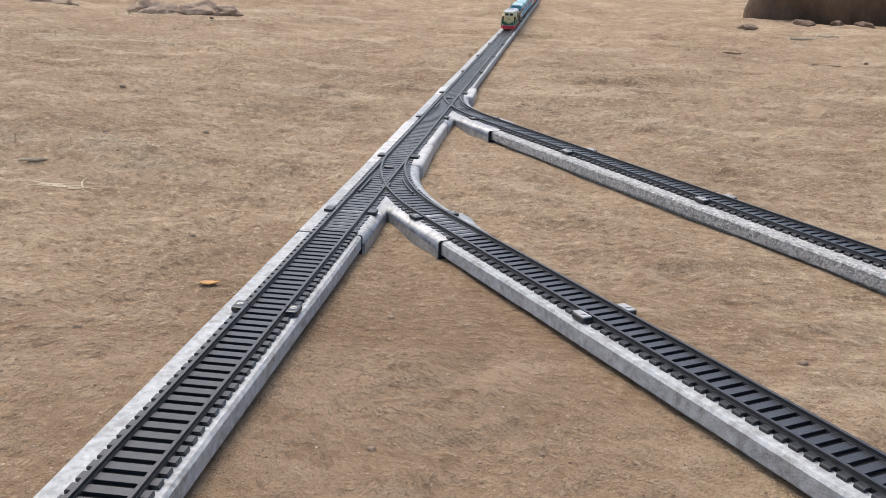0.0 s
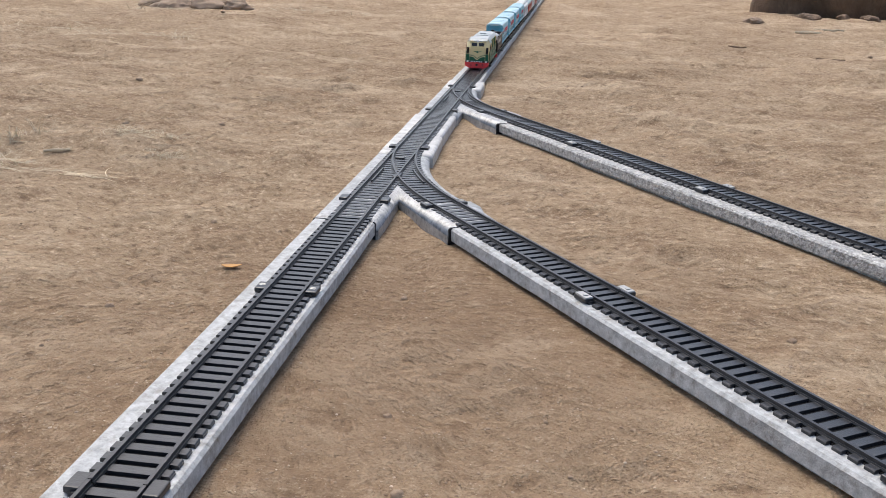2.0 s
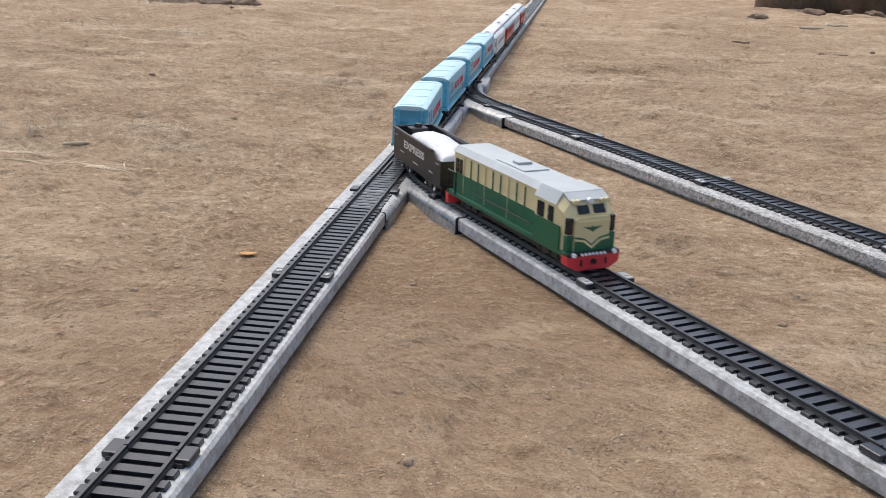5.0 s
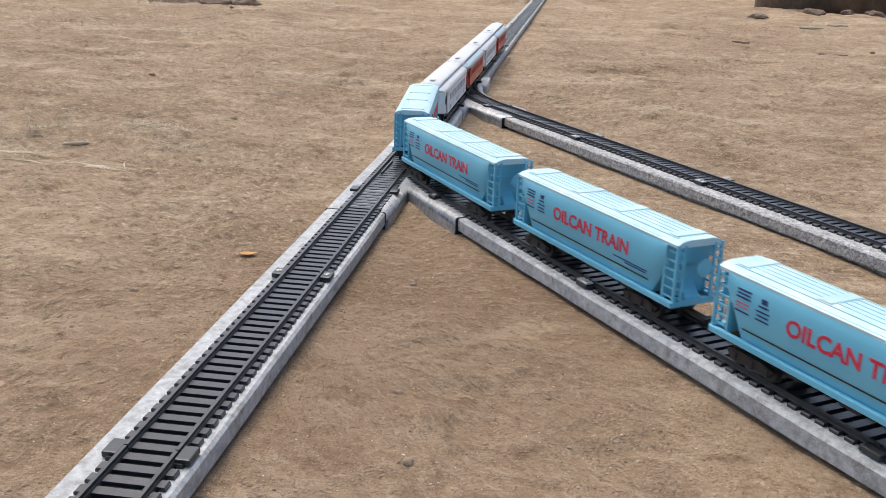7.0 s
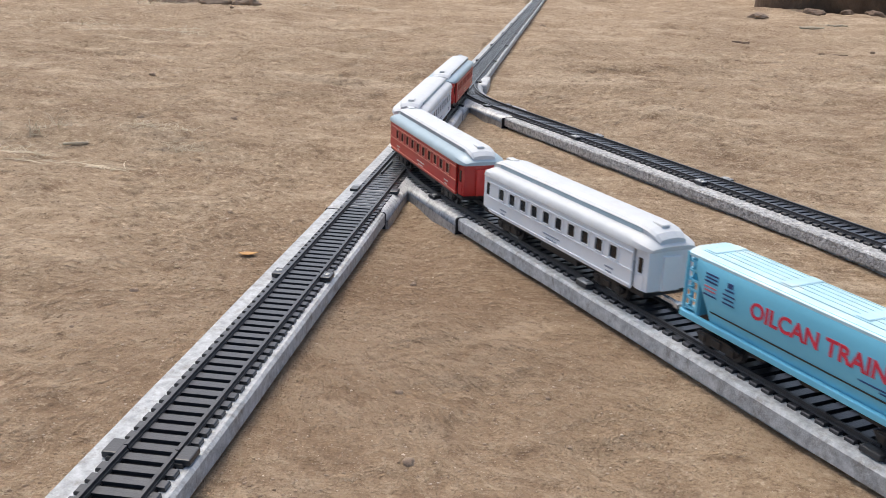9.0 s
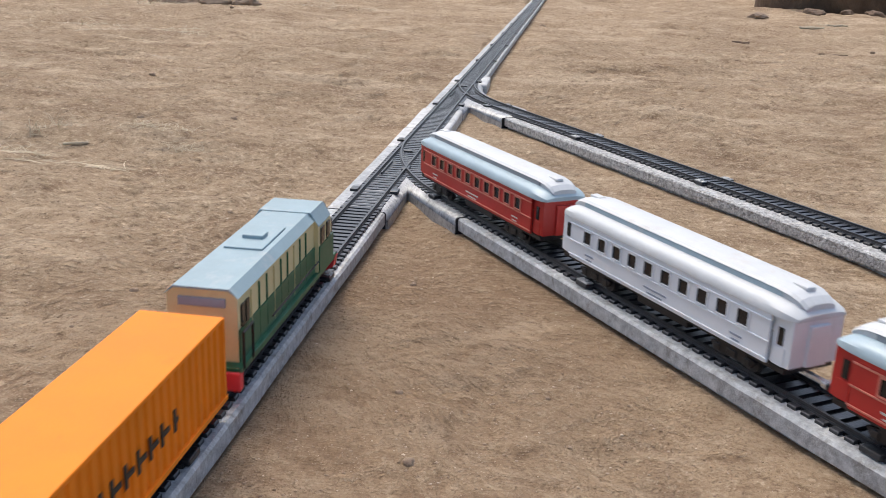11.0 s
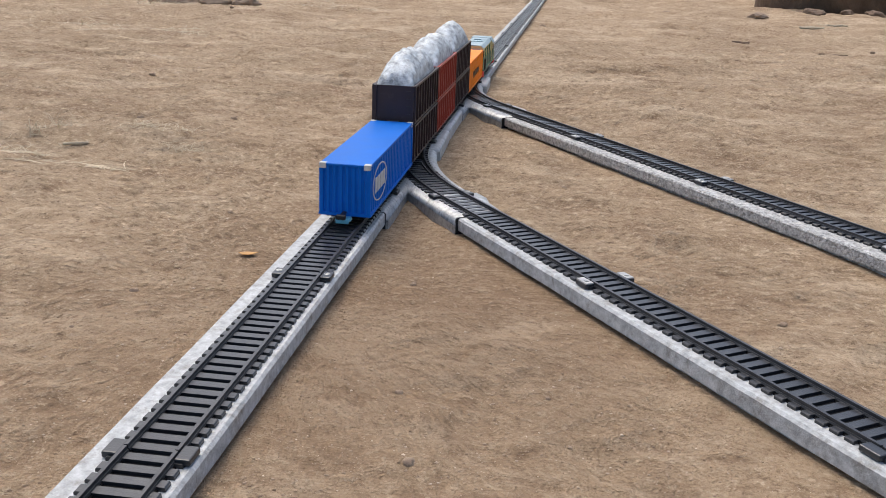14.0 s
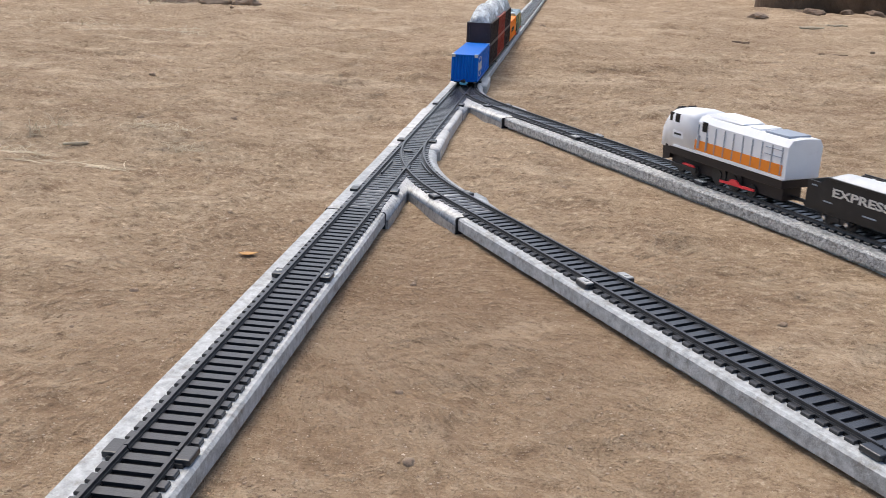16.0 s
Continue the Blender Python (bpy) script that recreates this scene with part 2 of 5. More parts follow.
def drum(bm, x, y, z, r, h, axis="y", seg=16, r2=None):
    turn = {"x": pose(0, 0, 0, 0, 90, 0), "y": pose(0, 0, 0, 90, 0, 0), "z": Matrix.Identity(4)}[axis]
    bmesh.ops.create_cone(bm, cap_ends=True, segments=seg, radius1=r, radius2=r if r2 is None else r2, depth=h, matrix=Matrix.Translation((x, y, z)) @ turn)
    return bm


def rail_sweep(bm, path, s0, s1, off, w, z0, z1, step=0.01):
    """A bar of width w beside a path by off (to its left), from z0 to z1."""
    n = max(1, math.ceil(abs(s1 - s0) / step))
    rings = []
    for i in range(n + 1):
        x, y, h = path(s0 + (s1 - s0) * i / n)
        lx, ly = -math.sin(h), math.cos(h)
        rings.append([(x + lx * (off + a), y + ly * (off + a), z) for a, z in ((-w / 2, z0), (w / 2, z0), (w / 2 * 0.8, z1), (-w / 2 * 0.8, z1))])
    return loft(bm, rings)


def lettering(name, text, size, mat, parent, m, label="", width=None):
    """Built-in font as a thin mesh; m places its centre, x along the line, y up."""
    cu = bpy.data.curves.new(name, "FONT")
    cu.body, cu.size, cu.extrude, cu.align_x, cu.align_y, cu.offset = text, size, 0.00012, "CENTER", "CENTER", size * 0.025
    cu.resolution_u = 3
    tmp = bpy.data.objects.new(name, cu)
    scene.collection.objects.link(tmp)
    bpy.context.view_layer.update()
    me = bpy.data.meshes.new_from_object(tmp.evaluated_get(bpy.context.evaluated_depsgraph_get()))
    bpy.data.objects.remove(tmp)
    if width:
        xs = [v.co.x for v in me.vertices]
        k = width / (max(xs) - min(xs))
        for v in me.vertices:
            v.co.x *= k
    me.materials.clear()
    me.materials.append(mat)
    ob = new(name, me)
    ob.parent, ob.matrix_basis = parent, m
    return tagged(ob, label) if label else ob


def side(x, y, z):
    """Placement on a car's flank: y < 0 its right flank, y > 0 its left one; text reads from outside."""
    return pose(x, y, z, 90, 0, 0) if y < 0 else pose(x, y, z, 90, 0, 180)


# ---- plan of the tracks ----
BEAM_TOP = 0.0108
SLEEPER_TOP, RAIL_TOP = BEAM_TOP + 0.0015, BEAM_TOP + 0.0033
GAUGE, SLEEPER, PITCH = 0.0174, 0.026, 0.0068
RADIUS, TURN = 0.307, radians(33.5)
NEAR_JOINT, FAR_JOINT = 0.3455, 0.7175          # where each branch leaves the main line
NEAR_DIR, FAR_DIR = radians(-90) + TURN, radians(-90) + radians(33.0)


def main_path(s):
    """Along +y, s is y."""
    return 0.0, s, math.pi / 2


def branch_path(joint, heading):
    """From far up the main line towards the viewer, then round the turnout and out along the branch; s is 0 at the joint."""
    turn = heading + math.pi / 2
    ex, ey = RADIUS * (1 - math.cos(turn)), joint - RADIUS * math.sin(turn)

    def path(s):
        if s <= 0:
            return 0.0, joint - s, -math.pi / 2
        if s < RADIUS * turn:
            a = s / RADIUS
            return RADIUS * (1 - math.cos(a)), joint - RADIUS * math.sin(a), a - math.pi / 2
        u = s - RADIUS * turn
        return ex + u * math.cos(heading), ey + u * math.sin(heading), heading
    return path


near_path, far_path = branch_path(NEAR_JOINT, NEAR_DIR), branch_path(FAR_JOINT, FAR_DIR)
ARC = RADIUS * TURN


# ---- ground ----
def value_noise(x, y, seed):
    """Smooth noise from 0 to 1 on a unit lattice."""
    xi, yi = np.floor(x).astype(np.int64), np.floor(y).astype(np.int64)
    u, v = x - xi, y - yi
    u, v = u * u * (3 - 2 * u), v * v * (3 - 2 * v)

    def h(a, b):
        k = (a * 374761393 + b * 668265263 + seed * 974711) & 0xFFFFFFFF
        k = ((k ^ (k >> 13)) * 1274126177) & 0xFFFFFFFF
        return ((k ^ (k >> 16)) & 0xFFFF) / 65535.0
    return (h(xi, yi) * (1 - u) + h(xi + 1, yi) * u) * (1 - v) + (h(xi, yi + 1) * (1 - u) + h(xi + 1, yi + 1) * u) * v


def track_distance(x, y):
    """How far a place lies from the nearest line of beams."""
    d = np.abs(x + 0.003)
    for ox, oy, a in ((0.047, 0.166, NEAR_DIR), (0.045, 0.546, FAR_DIR)):
        u = (x - ox) * math.cos(a) + (y - oy) * math.sin(a)
        w = -(x - ox) * math.sin(a) + (y - oy) * math.cos(a)
        d = np.minimum(d, np.where(u > 0, np.abs(w), np.hypot(u, w)))
    return d


def ground_height(x, y):
    far = np.clip((np.hypot(x, y) - 0.6) / 2.0, 0, 1)
    z = (0.0025 + 0.03 * far) * (value_noise(x * 3.1, y * 3.1, 1) - 0.45)
    z += 0.0070 * (value_noise(x * 13, y * 16, 2) - 0.5) + (0.004 + 0.012 * far) * (value_noise(x * 5, y * 19, 7) - 0.5) + 0.013 * np.clip((y - 0.3) / 0.6, 0, 1) * (value_noise(x * 11, y * 42, 9) - 0.5)
    fine = 0.0046 * (value_noise(x * 41, y * 47, 3) - 0.5) + 0.0017 * (value_noise(x * 115, y * 125, 4) - 0.5) + 0.0010 * (value_noise(x * 230, y * 240, 5) - 0.5)
    crease = np.abs(2 * value_noise(x * 17 + 0.6 * value_noise(x * 40, y * 40, 12), y * 46 + 0.8 * value_noise(x * 30, y * 30, 13), 14) - 1)
    strength = value_noise(x * 6, y * 8, 15)
    fine += 0.0034 * np.clip(strength - 0.35, 0, 1) * (np.minimum(crease, 0.5) - 0.3) * (1 + 2.2 * np.clip(y - 0.2, 0, 1))
    fine += 0.0022 * (value_noise(x * 75, y * 90, 16) - 0.5)
    lump = np.clip(value_noise(x * 34, y * 34, 8) - 0.74, 0, 1)
    z += 0.010 * lump
    near = np.clip((track_distance(x, y) - 0.022) / 0.05, 0, 1)
    z = z * (0.25 + 0.75 * near) + 0.0006 * (1 - near) + fine * (0.12 + 0.88 * near)
    z = np.where(track_distance(x, y) < 0.03, np.minimum(z, 0.0010), z)
    # shallow hollow with a ridge beside the dry grass
    z += 0.010 * np.exp(-(((x + 0.24) / 0.16) ** 2 + ((y - 0.335) / 0.028) ** 2)) - 0.005 * np.exp(-(((x + 0.24) / 0.13) ** 2 + ((y - 0.27) / 0.035) ** 2))
    z -= 0.0020 * np.exp(-((x - 0.036) ** 2 + (y - 0.156) ** 2) / 0.018 ** 2) + 0.0020 * np.exp(-((x - 0.036) ** 2 + (y - 0.528) ** 2) / 0.018 ** 2)
    # the earth rises in banks at the far side
    z += 0.05 * np.clip((y - 2.3) / 1.0, 0, 1) * np.clip((-0.1 - x) / 0.4, 0, 1)
    return z


def grown(a, b, step, lo, hi, ratio=1.12):
    """Coordinates with even steps from a to b that widen outwards to lo and hi."""
    mid = list(np.arange(a, b, step))
    left, right, s = [a], [mid[-1]], step
    while left[-1] > lo:
        s *= ratio
        left.append(left[-1] - s)
    s = step
    while right[-1] < hi:
        s *= ratio
        right.append(right[-1] + s)
    return np.array(left[:0:-1] + mid + right[1:])


def build_ground():
    xs = grown(-0.42, 0.50, 0.0026, -70, 70, 1.03)
    ys = grown(-0.30, 0.55, 0.0026, -70, 90, 1.02)
    gx, gy = np.meshgrid(xs, ys)
    gz = ground_height(gx, gy)
    nx, ny = len(xs), len(ys)
    co = np.stack([gx, gy, gz], -1).reshape(-1, 3)
    k = np.arange(nx * ny).reshape(ny, nx)
    quads = np.stack([k[:-1, :-1], k[:-1, 1:], k[1:, 1:], k[1:, :-1]], -1).reshape(-1, 4)
    me = bpy.data.meshes.new("ground")
    me.vertices.add(len(co))
    me.vertices.foreach_set("co", co.ravel())
    me.loops.add(quads.size)
    me.loops.foreach_set("vertex_index", quads.ravel())
    me.polygons.add(len(quads))
    me.polygons.foreach_set("loop_start", np.arange(0, quads.size, 4))
    me.polygons.foreach_set("use_smooth", np.ones(len(quads), dtype=bool))
    me.update(calc_edges=True)
    me.materials.append(SOIL)
    tagged(new("ground", me), "bare dry brown soil with clods and grit", "ground", kind="structure")


build_ground()


# ---- beams and sleeves that carry the track ----
def beam(name, label, ox, oy, heading, length, right, left, mat):
    """A low bar from (ox, oy) along a heading; right and left: how far its edges lie from that line."""
    ob = thing(name, label, "support beam", "low beams under the track", pose(ox, oy, 0, 0, 0, math.degrees(heading)))
    bm = bmesh.new()
    r = 0.0012
    prism(bm, [(-right + 0.004, -0.004), (left - 0.004, -0.004), (left - 0.0035, 0.0022), (left, 0.0030), (left, BEAM_TOP - r), (left - r, BEAM_TOP), (-right + r, BEAM_TOP), (-right, BEAM_TOP - r), (-right, 0.0030), (-right + 0.0035, 0.0022)], 0, length)
    cuts = [length * i / 40 for i in range(1, 40)] if length < 2 else [0.05 * i for i in range(1, 24)]
    for c in cuts:
        bmesh.ops.bisect_plane(bm, geom=bm.verts[:] + bm.edges[:] + bm.faces[:], plane_co=(c, 0, 0), plane_no=(1, 0, 0))
    for v in bm.verts:
        w = noise.noise((v.co.x * 14 + ox * 50, v.co.y * 30, v.co.z * 60))
        v.co.y += 0.0006 * w
    part("beam_body", bm, mat, ob)
    return ob


MAIN_R, MAIN_L = 0.0162, 0.0218            # edges right (+x) and left of the main line
for y0, y1 in ((-2.7, -0.93), (-0.93, 0.135), (0.70, 1.62), (1.622, 2.6), (2.602, 4.2)):
    beam("main_beam", "grey painted low beam carrying the straight track", 0, y0, math.pi / 2, y1 - y0, MAIN_R, MAIN_L, BEAM)
nd, fd = NEAR_DIR - radians(0.1), FAR_DIR - radians(0.15)
beam("branch_beam", "grey painted low beam under the diverging track", 0.0731, 0.1427, nd, 3.0, 0.0180, 0.0156, BEAM)
beam("branch_beam", "coarse speckled grey low beam under the far diverging track", 0.0690, 0.5105, fd, 2.6, 0.0175, 0.0185, ROUGH_BEAM)


def plan_sleeve(name, label, outline, mat, top=BEAM_TOP + 0.0011, r=0.0062):
    """A hollow-looking cover: a plan outline drawn up from the ground with a rounded rim."""
    ob = thing(name, label, "track sleeve", "sleeves over the beam joints")
    bm = bmesh.new()
    base = [bm.verts.new((x, y, -0.0025)) for x, y in outline]
    f = bm.faces.new(base)
    up = bmesh.ops.extrude_face_region(bm, geom=[f])
    verts = [v for v in up["geom"] if isinstance(v, bmesh.types.BMVert)]
    for v in verts:
        v.co.z = top
    rim = [e for e in up["geom"] if isinstance(e, bmesh.types.BMEdge)]
    made = bmesh.ops.bevel(bm, geom=rim, offset=r, segments=6, affect="EDGES", profile=0.5)
    for f in made["faces"]:
        f.smooth = True
    part("sleeve_shell", bm, mat, ob, smooth=False)
    return ob


def collar(sleeve, x, y, heading, right, left):
    """The dark open edge of a sleeve, a thin band round the beam."""
    bm = bmesh.new()
    t, top = 0.0003, BEAM_TOP + 0.0003
    outer = [(-right - t, 0.0), (-right - t, top - 0.001), (-right + 0.0008, top), (left - 0.0008, top), (left + t, top - 0.001), (left + t, 0.0)]
    prism(bm, outer, -0.0004, 0.0005)
    ob = part("collar", bm, BLACK, sleeve, "dark open edge of the sleeve")
    ob.matrix_basis = pose(x, y, 0, 0, 0, math.degrees(heading))


def fork_outline(path, heading, y0, y1, crotch, near_end, right, left, half):
    """The plan of a Y-shaped sleeve: main leg from y0 to y1, branch leg to its two end corners."""
    pts = [(-left, y0), (right, y0), crotch, near_end]
    s = RADIUS * (heading + math.pi / 2) + 0.04
    ux, uy = -math.sin(heading), math.cos(heading)
    pts.append((near_end[0] + ux * 0.0375, near_end[1] + uy * 0.0375))
    while s > 0:
        x, y, h = path(s)
        q = (x - math.sin(h) * half, y + math.cos(h) * half)
        if q[1] >= y1 - 0.006:
            break
        if q[1] > pts[4][1] + 0.008:
            pts.append(q)
        s -= 0.014
    return pts + [(right + 0.002, y1), (-left, y1)]


near_fork = plan_sleeve("fork_sleeve", "silver rounded Y-shaped sleeve under the near turnout", fork_outline(near_path, NEAR_DIR, 0.1275, 0.322, (0.0178, 0.1985), (0.0600, 0.1262), 0.0182, 0.0236, 0.0198), SILVER)
far_fork = plan_sleeve("fork_sleeve", "silver rounded Y-shaped sleeve under the far turnout", fork_outline(far_path, FAR_DIR, 0.515, 0.700, (0.0182, 0.566), (0.0590, 0.4880), 0.0180, 0.0236, 0.0188), SILVER)
collar(near_fork, 0, 0.1275, -math.pi / 2, 0.0218, 0.0162)
collar(near_fork, 0.0750, 0.1362, NEAR_DIR, 0.0172, 0.0146)
collar(far_fork, 0.0735, 0.4975, FAR_DIR, 0.0168, 0.0170)
plan_sleeve("straight_sleeve", "pale grey plastic sleeve between the two turnouts", [(-0.0222, 0.323), (0.0225, 0.323), (0.0190, 0.405), (-0.0230, 0.405)], WHITE_SLEEVE, r=0.0030)
plan_sleeve("straight_sleeve", "pale grey plastic sleeve between the two turnouts", [(-0.0225, 0.4065), (0.0185, 0.4065), (0.0175, 0.514), (-0.0235, 0.514)], WHITE_SLEEVE, r=0.0030)
plan_sleeve("straight_sleeve", "pale plastic sleeve past the far turnout", [(-0.0225, 0.7015), (0.0240, 0.7015), (0.0215, 0.775), (-0.0230, 0.775)], WHITE_SLEEVE, r=0.0030)


# ---- track ----
def sleeper_mesh(length):
    bm = bmesh.new()
    w = 0.0041
    prism(bm, [(-length / 2, 0), (length / 2, 0), (length / 2, 0.0011), (length / 2 - 0.0004, SLEEPER_TOP - BEAM_TOP), (-length / 2 + 0.0004, SLEEPER_TOP - BEAM_TOP), (-length / 2, 0.0011)], -w / 2, w / 2)
    me = bpy.data.meshes.new("sleeper")
    bmesh.ops.recalc_face_normals(bm, faces=bm.faces)
    bm.to_mesh(me)
    bm.free()
    me.materials.append(TRACK)
    return me


SLEEPER_MESH = sleeper_mesh(SLEEPER)


def clip_mesh():
    bm = bmesh.new()
    box(bm, -0.0046, 0.0046, -0.0027, 0.0027, 0, 0.0024, 0.0005)
    me = bpy.data.meshes.new("clip")
    bm.to_mesh(me)
    bm.free()
    me.materials.append(TRACK)
    return me


def screw_mesh():
    bm = bmesh.new()
    drum(bm, 0, 0, 0.0002, 0.0017, 0.0004, "z", 14, 0.0015)
    box(bm, -0.0012, 0.0012, -0.0003, 0.0003, 0.0003, 0.0006)
    me = bpy.data.meshes.new("screw")
    bm.to_mesh(me)
    bm.free()
    me.materials.append(SCREW)
    return me


def plate_mesh():
    bm = bmesh.new()
    box(bm, -0.0046, 0.0046, -0.0022, 0.0022, 0, 0.0008, 0.0003)
    drum(bm, 0.001, 0, 0.0010, 0.0014, 0.0005, "z", 10)
    me = bpy.data.meshes.new("plate")
    bm.to_mesh(me)
    bm.free()
    me.materials.append(PALE_CLIP)
    return me


CLIP_MESH, SCREW_MESH, PLATE_MESH = clip_mesh(), screw_mesh(), plate_mesh()


def on_path(path, s, off=0.0, z=0.0):
    x, y, h = path(s)
    return pose(x - math.sin(h) * off, y + math.cos(h) * off, z, 0, 0, math.degrees(h))


def track_section(path, s0, s1, label, screws=False, clips=True):
    """A length of toy track: web, two rails, sleepers, joint clips at its start."""
    ob = thing("track_section", label, "toy track", "track sections")
    # thin web plate, its black carrying the shade between the sleepers
    bm = bmesh.new()
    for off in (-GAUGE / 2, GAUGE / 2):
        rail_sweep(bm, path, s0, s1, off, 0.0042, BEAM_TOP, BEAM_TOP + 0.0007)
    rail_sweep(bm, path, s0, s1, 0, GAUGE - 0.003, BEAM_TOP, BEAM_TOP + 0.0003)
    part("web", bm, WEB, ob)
    for off in (-GAUGE / 2, GAUGE / 2):
        bm = bmesh.new()
        rail_sweep(bm, path, s0 + 0.0003, s1 - 0.0003, off, 0.0016, SLEEPER_TOP - 0.0004, RAIL_TOP)
        rail_sweep(bm, path, s0 + 0.0003, s1 - 0.0003, off, 0.0028, SLEEPER_TOP - 0.0004, SLEEPER_TOP + 0.0005)
        part("rail", bm, RAIL, ob)
    n = round((s1 - s0) / PITCH)
    for i in range(n):
        s = s0 + (i + 0.5) * (s1 - s0) / n
        shared("sleeper", SLEEPER_MESH, on_path(path, s, 0, BEAM_TOP), ob)
    if clips:
        for off in (-0.0122, 0.0122):
            c = shared("clip", CLIP_MESH, on_path(path, s0, off, BEAM_TOP + 0.0004), ob)
            if screws == "plate":
                shared("plate", PLATE_MESH, pose(0, 0, 0.0022, 0, 0, 0), c)
            elif screws:
                shared("screw", SCREW_MESH, pose(0, 0, 0.0023, 0, 0, 35 if off > 0 else 80), c)
    return ob


def turnout(joint, path, heading, label, end_y):
    """A turnout whose curved leg leaves the straight one at the joint."""
    ob = thing("turnout", label, "toy track", "turnouts")
    turn = heading + math.pi / 2
    arc = RADIUS * turn
    # web plates of both legs, gap shade painted in as on plain track
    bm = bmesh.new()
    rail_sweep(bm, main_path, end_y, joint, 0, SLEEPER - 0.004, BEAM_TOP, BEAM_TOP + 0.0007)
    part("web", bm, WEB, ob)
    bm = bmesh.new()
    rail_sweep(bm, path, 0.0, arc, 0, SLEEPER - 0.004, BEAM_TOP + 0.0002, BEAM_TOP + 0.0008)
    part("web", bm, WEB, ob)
    for p, a, b in ((main_path, end_y, joint), (path, 0.0, arc)):
        for off in (-GAUGE / 2, GAUGE / 2):
            bm = bmesh.new()
            rail_sweep(bm, p, a, b, off, 0.0016, SLEEPER_TOP - 0.0004, RAIL_TOP + (0.0001 if p is path else 0))
            rail_sweep(bm, p, a, b, off, 0.0028, SLEEPER_TOP - 0.0004, SLEEPER_TOP + 0.0005)
            part("rail", bm, RAIL, ob)
    # guard rails, frog and tie blocks
    for p, a, b, off in ((main_path, joint - 0.125, joint - 0.085, -GAUGE / 2 + 0.0034 + 0.0106), (path, 0.085, 0.125, GAUGE / 2 - 0.0034)):
        bm = bmesh.new()
        rail_sweep(bm, p, a, b, off if p is path else GAUGE / 2 - 0.0034, 0.0012, SLEEPER_TOP - 0.0004, RAIL_TOP - 0.0003)
        part("guard_rail", bm, RAIL, ob)
    bm = bmesh.new()
    box(bm, 0.0060, 0.0112, joint - 0.110, joint - 0.096, SLEEPER_TOP - 0.0003, RAIL_TOP - 0.0004, 0.0006)
    part("frog", bm, RAIL, ob)
    bm = bmesh.new()
    box(bm, -0.0035, 0.0035, joint - 0.046, joint - 0.041, SLEEPER_TOP - 0.0003, SLEEPER_TOP + 0.0012, 0.0005)
    part("tie_block", bm, TRACK, ob)
    n = round((joint - end_y) / PITCH)
    for i in range(n):
        y = joint - (i + 0.5) * PITCH
        xc = RADIUS - math.sqrt(max(0, RADIUS ** 2 - (joint - y) ** 2))
        if xc < 0.019:
            k = (SLEEPER + xc) / SLEEPER
            shared("sleeper", SLEEPER_MESH, pose(xc / 2, y, BEAM_TOP + 0.0001, 0, 0, 90) @ Matrix.Diagonal((1, k, 1, 1)), ob)
        else:
            shared("sleeper", SLEEPER_MESH, pose(0, y, BEAM_TOP + 0.0001, 0, 0, 90), ob)
    n = round(arc / PITCH)
    for i in range(n):
        s = (i + 0.5) * PITCH
        x, y, h = path(s)
        if x >= 0.0185:
            shared("sleeper", SLEEPER_MESH, on_path(path, s, 0, BEAM_TOP + 0.0002), ob)
    return ob


LONG = "black plastic toy track with dark rails"
STEP = 0.177
for k in range(-3, 1):
    track_section(main_path, STEP * k, STEP * (k + 1) if k < 0 else 0.174, LONG + (", screwed down" if k == 0 else ""), k in (0,))
for k in range(-14, -3):
    track_section(main_path, STEP * k, STEP * (k + 1), LONG)
track_section(main_path, 0.3455, 0.541, "black plastic toy track between the two turnouts")
turnout(NEAR_JOINT, near_path, NEAR_DIR, "black plastic toy turnout curving off to the near branch", 0.174)
turnout(FAR_JOINT, far_path, FAR_DIR, "black plastic toy turnout curving off to the far branch", 0.541)
y = FAR_JOINT
while y < 4.1:
    track_section(main_path, y, y + 0.222, LONG)
    y += 0.222
for y in (0.174, 0.3455, 0.541, 0.7175):
    c = thing("joint_clip", "black plastic clips at a track joint", "track clip", "joint clips")
    for off in (-0.0138, 0.0132):
        shared("clip", CLIP_MESH, pose(off, y, BEAM_TOP + 0.0004, 0, 0, 90), c)
for k in range(16):
    track_section(near_path, ARC + 0.178 * k, ARC + 0.178 * (k + 1), LONG + " on near branch", "plate" if k == 1 else k < 1)
for k in range(14):
    track_section(far_path, RADIUS * radians(33) + 0.168 * k, RADIUS * radians(33) + 0.168 * (k + 1), LONG + " on far branch", "plate" if 0 < k < 4 else k < 1)


# ---- rolling stock: x forward, y to its left, z up from the rail top ----
def wheel_mesh(r):
    bm = bmesh.new()
    drum(bm, 0, 0, 0, r, 0.0016, "y", 18)
    drum(bm, 0, 0.0010, 0, r + 0.0007, 0.0006, "y", 18)
    drum(bm, 0, -0.0011, 0, r * 0.45, 0.0008, "y", 10)
    me = bpy.data.meshes.new("wheel")
    bm.to_mesh(me)
    bm.free()
    me.materials.append(WHEEL)
    return me


WHEEL_MESH, BIG_WHEEL = wheel_mesh(0.0042), wheel_mesh(0.0075)


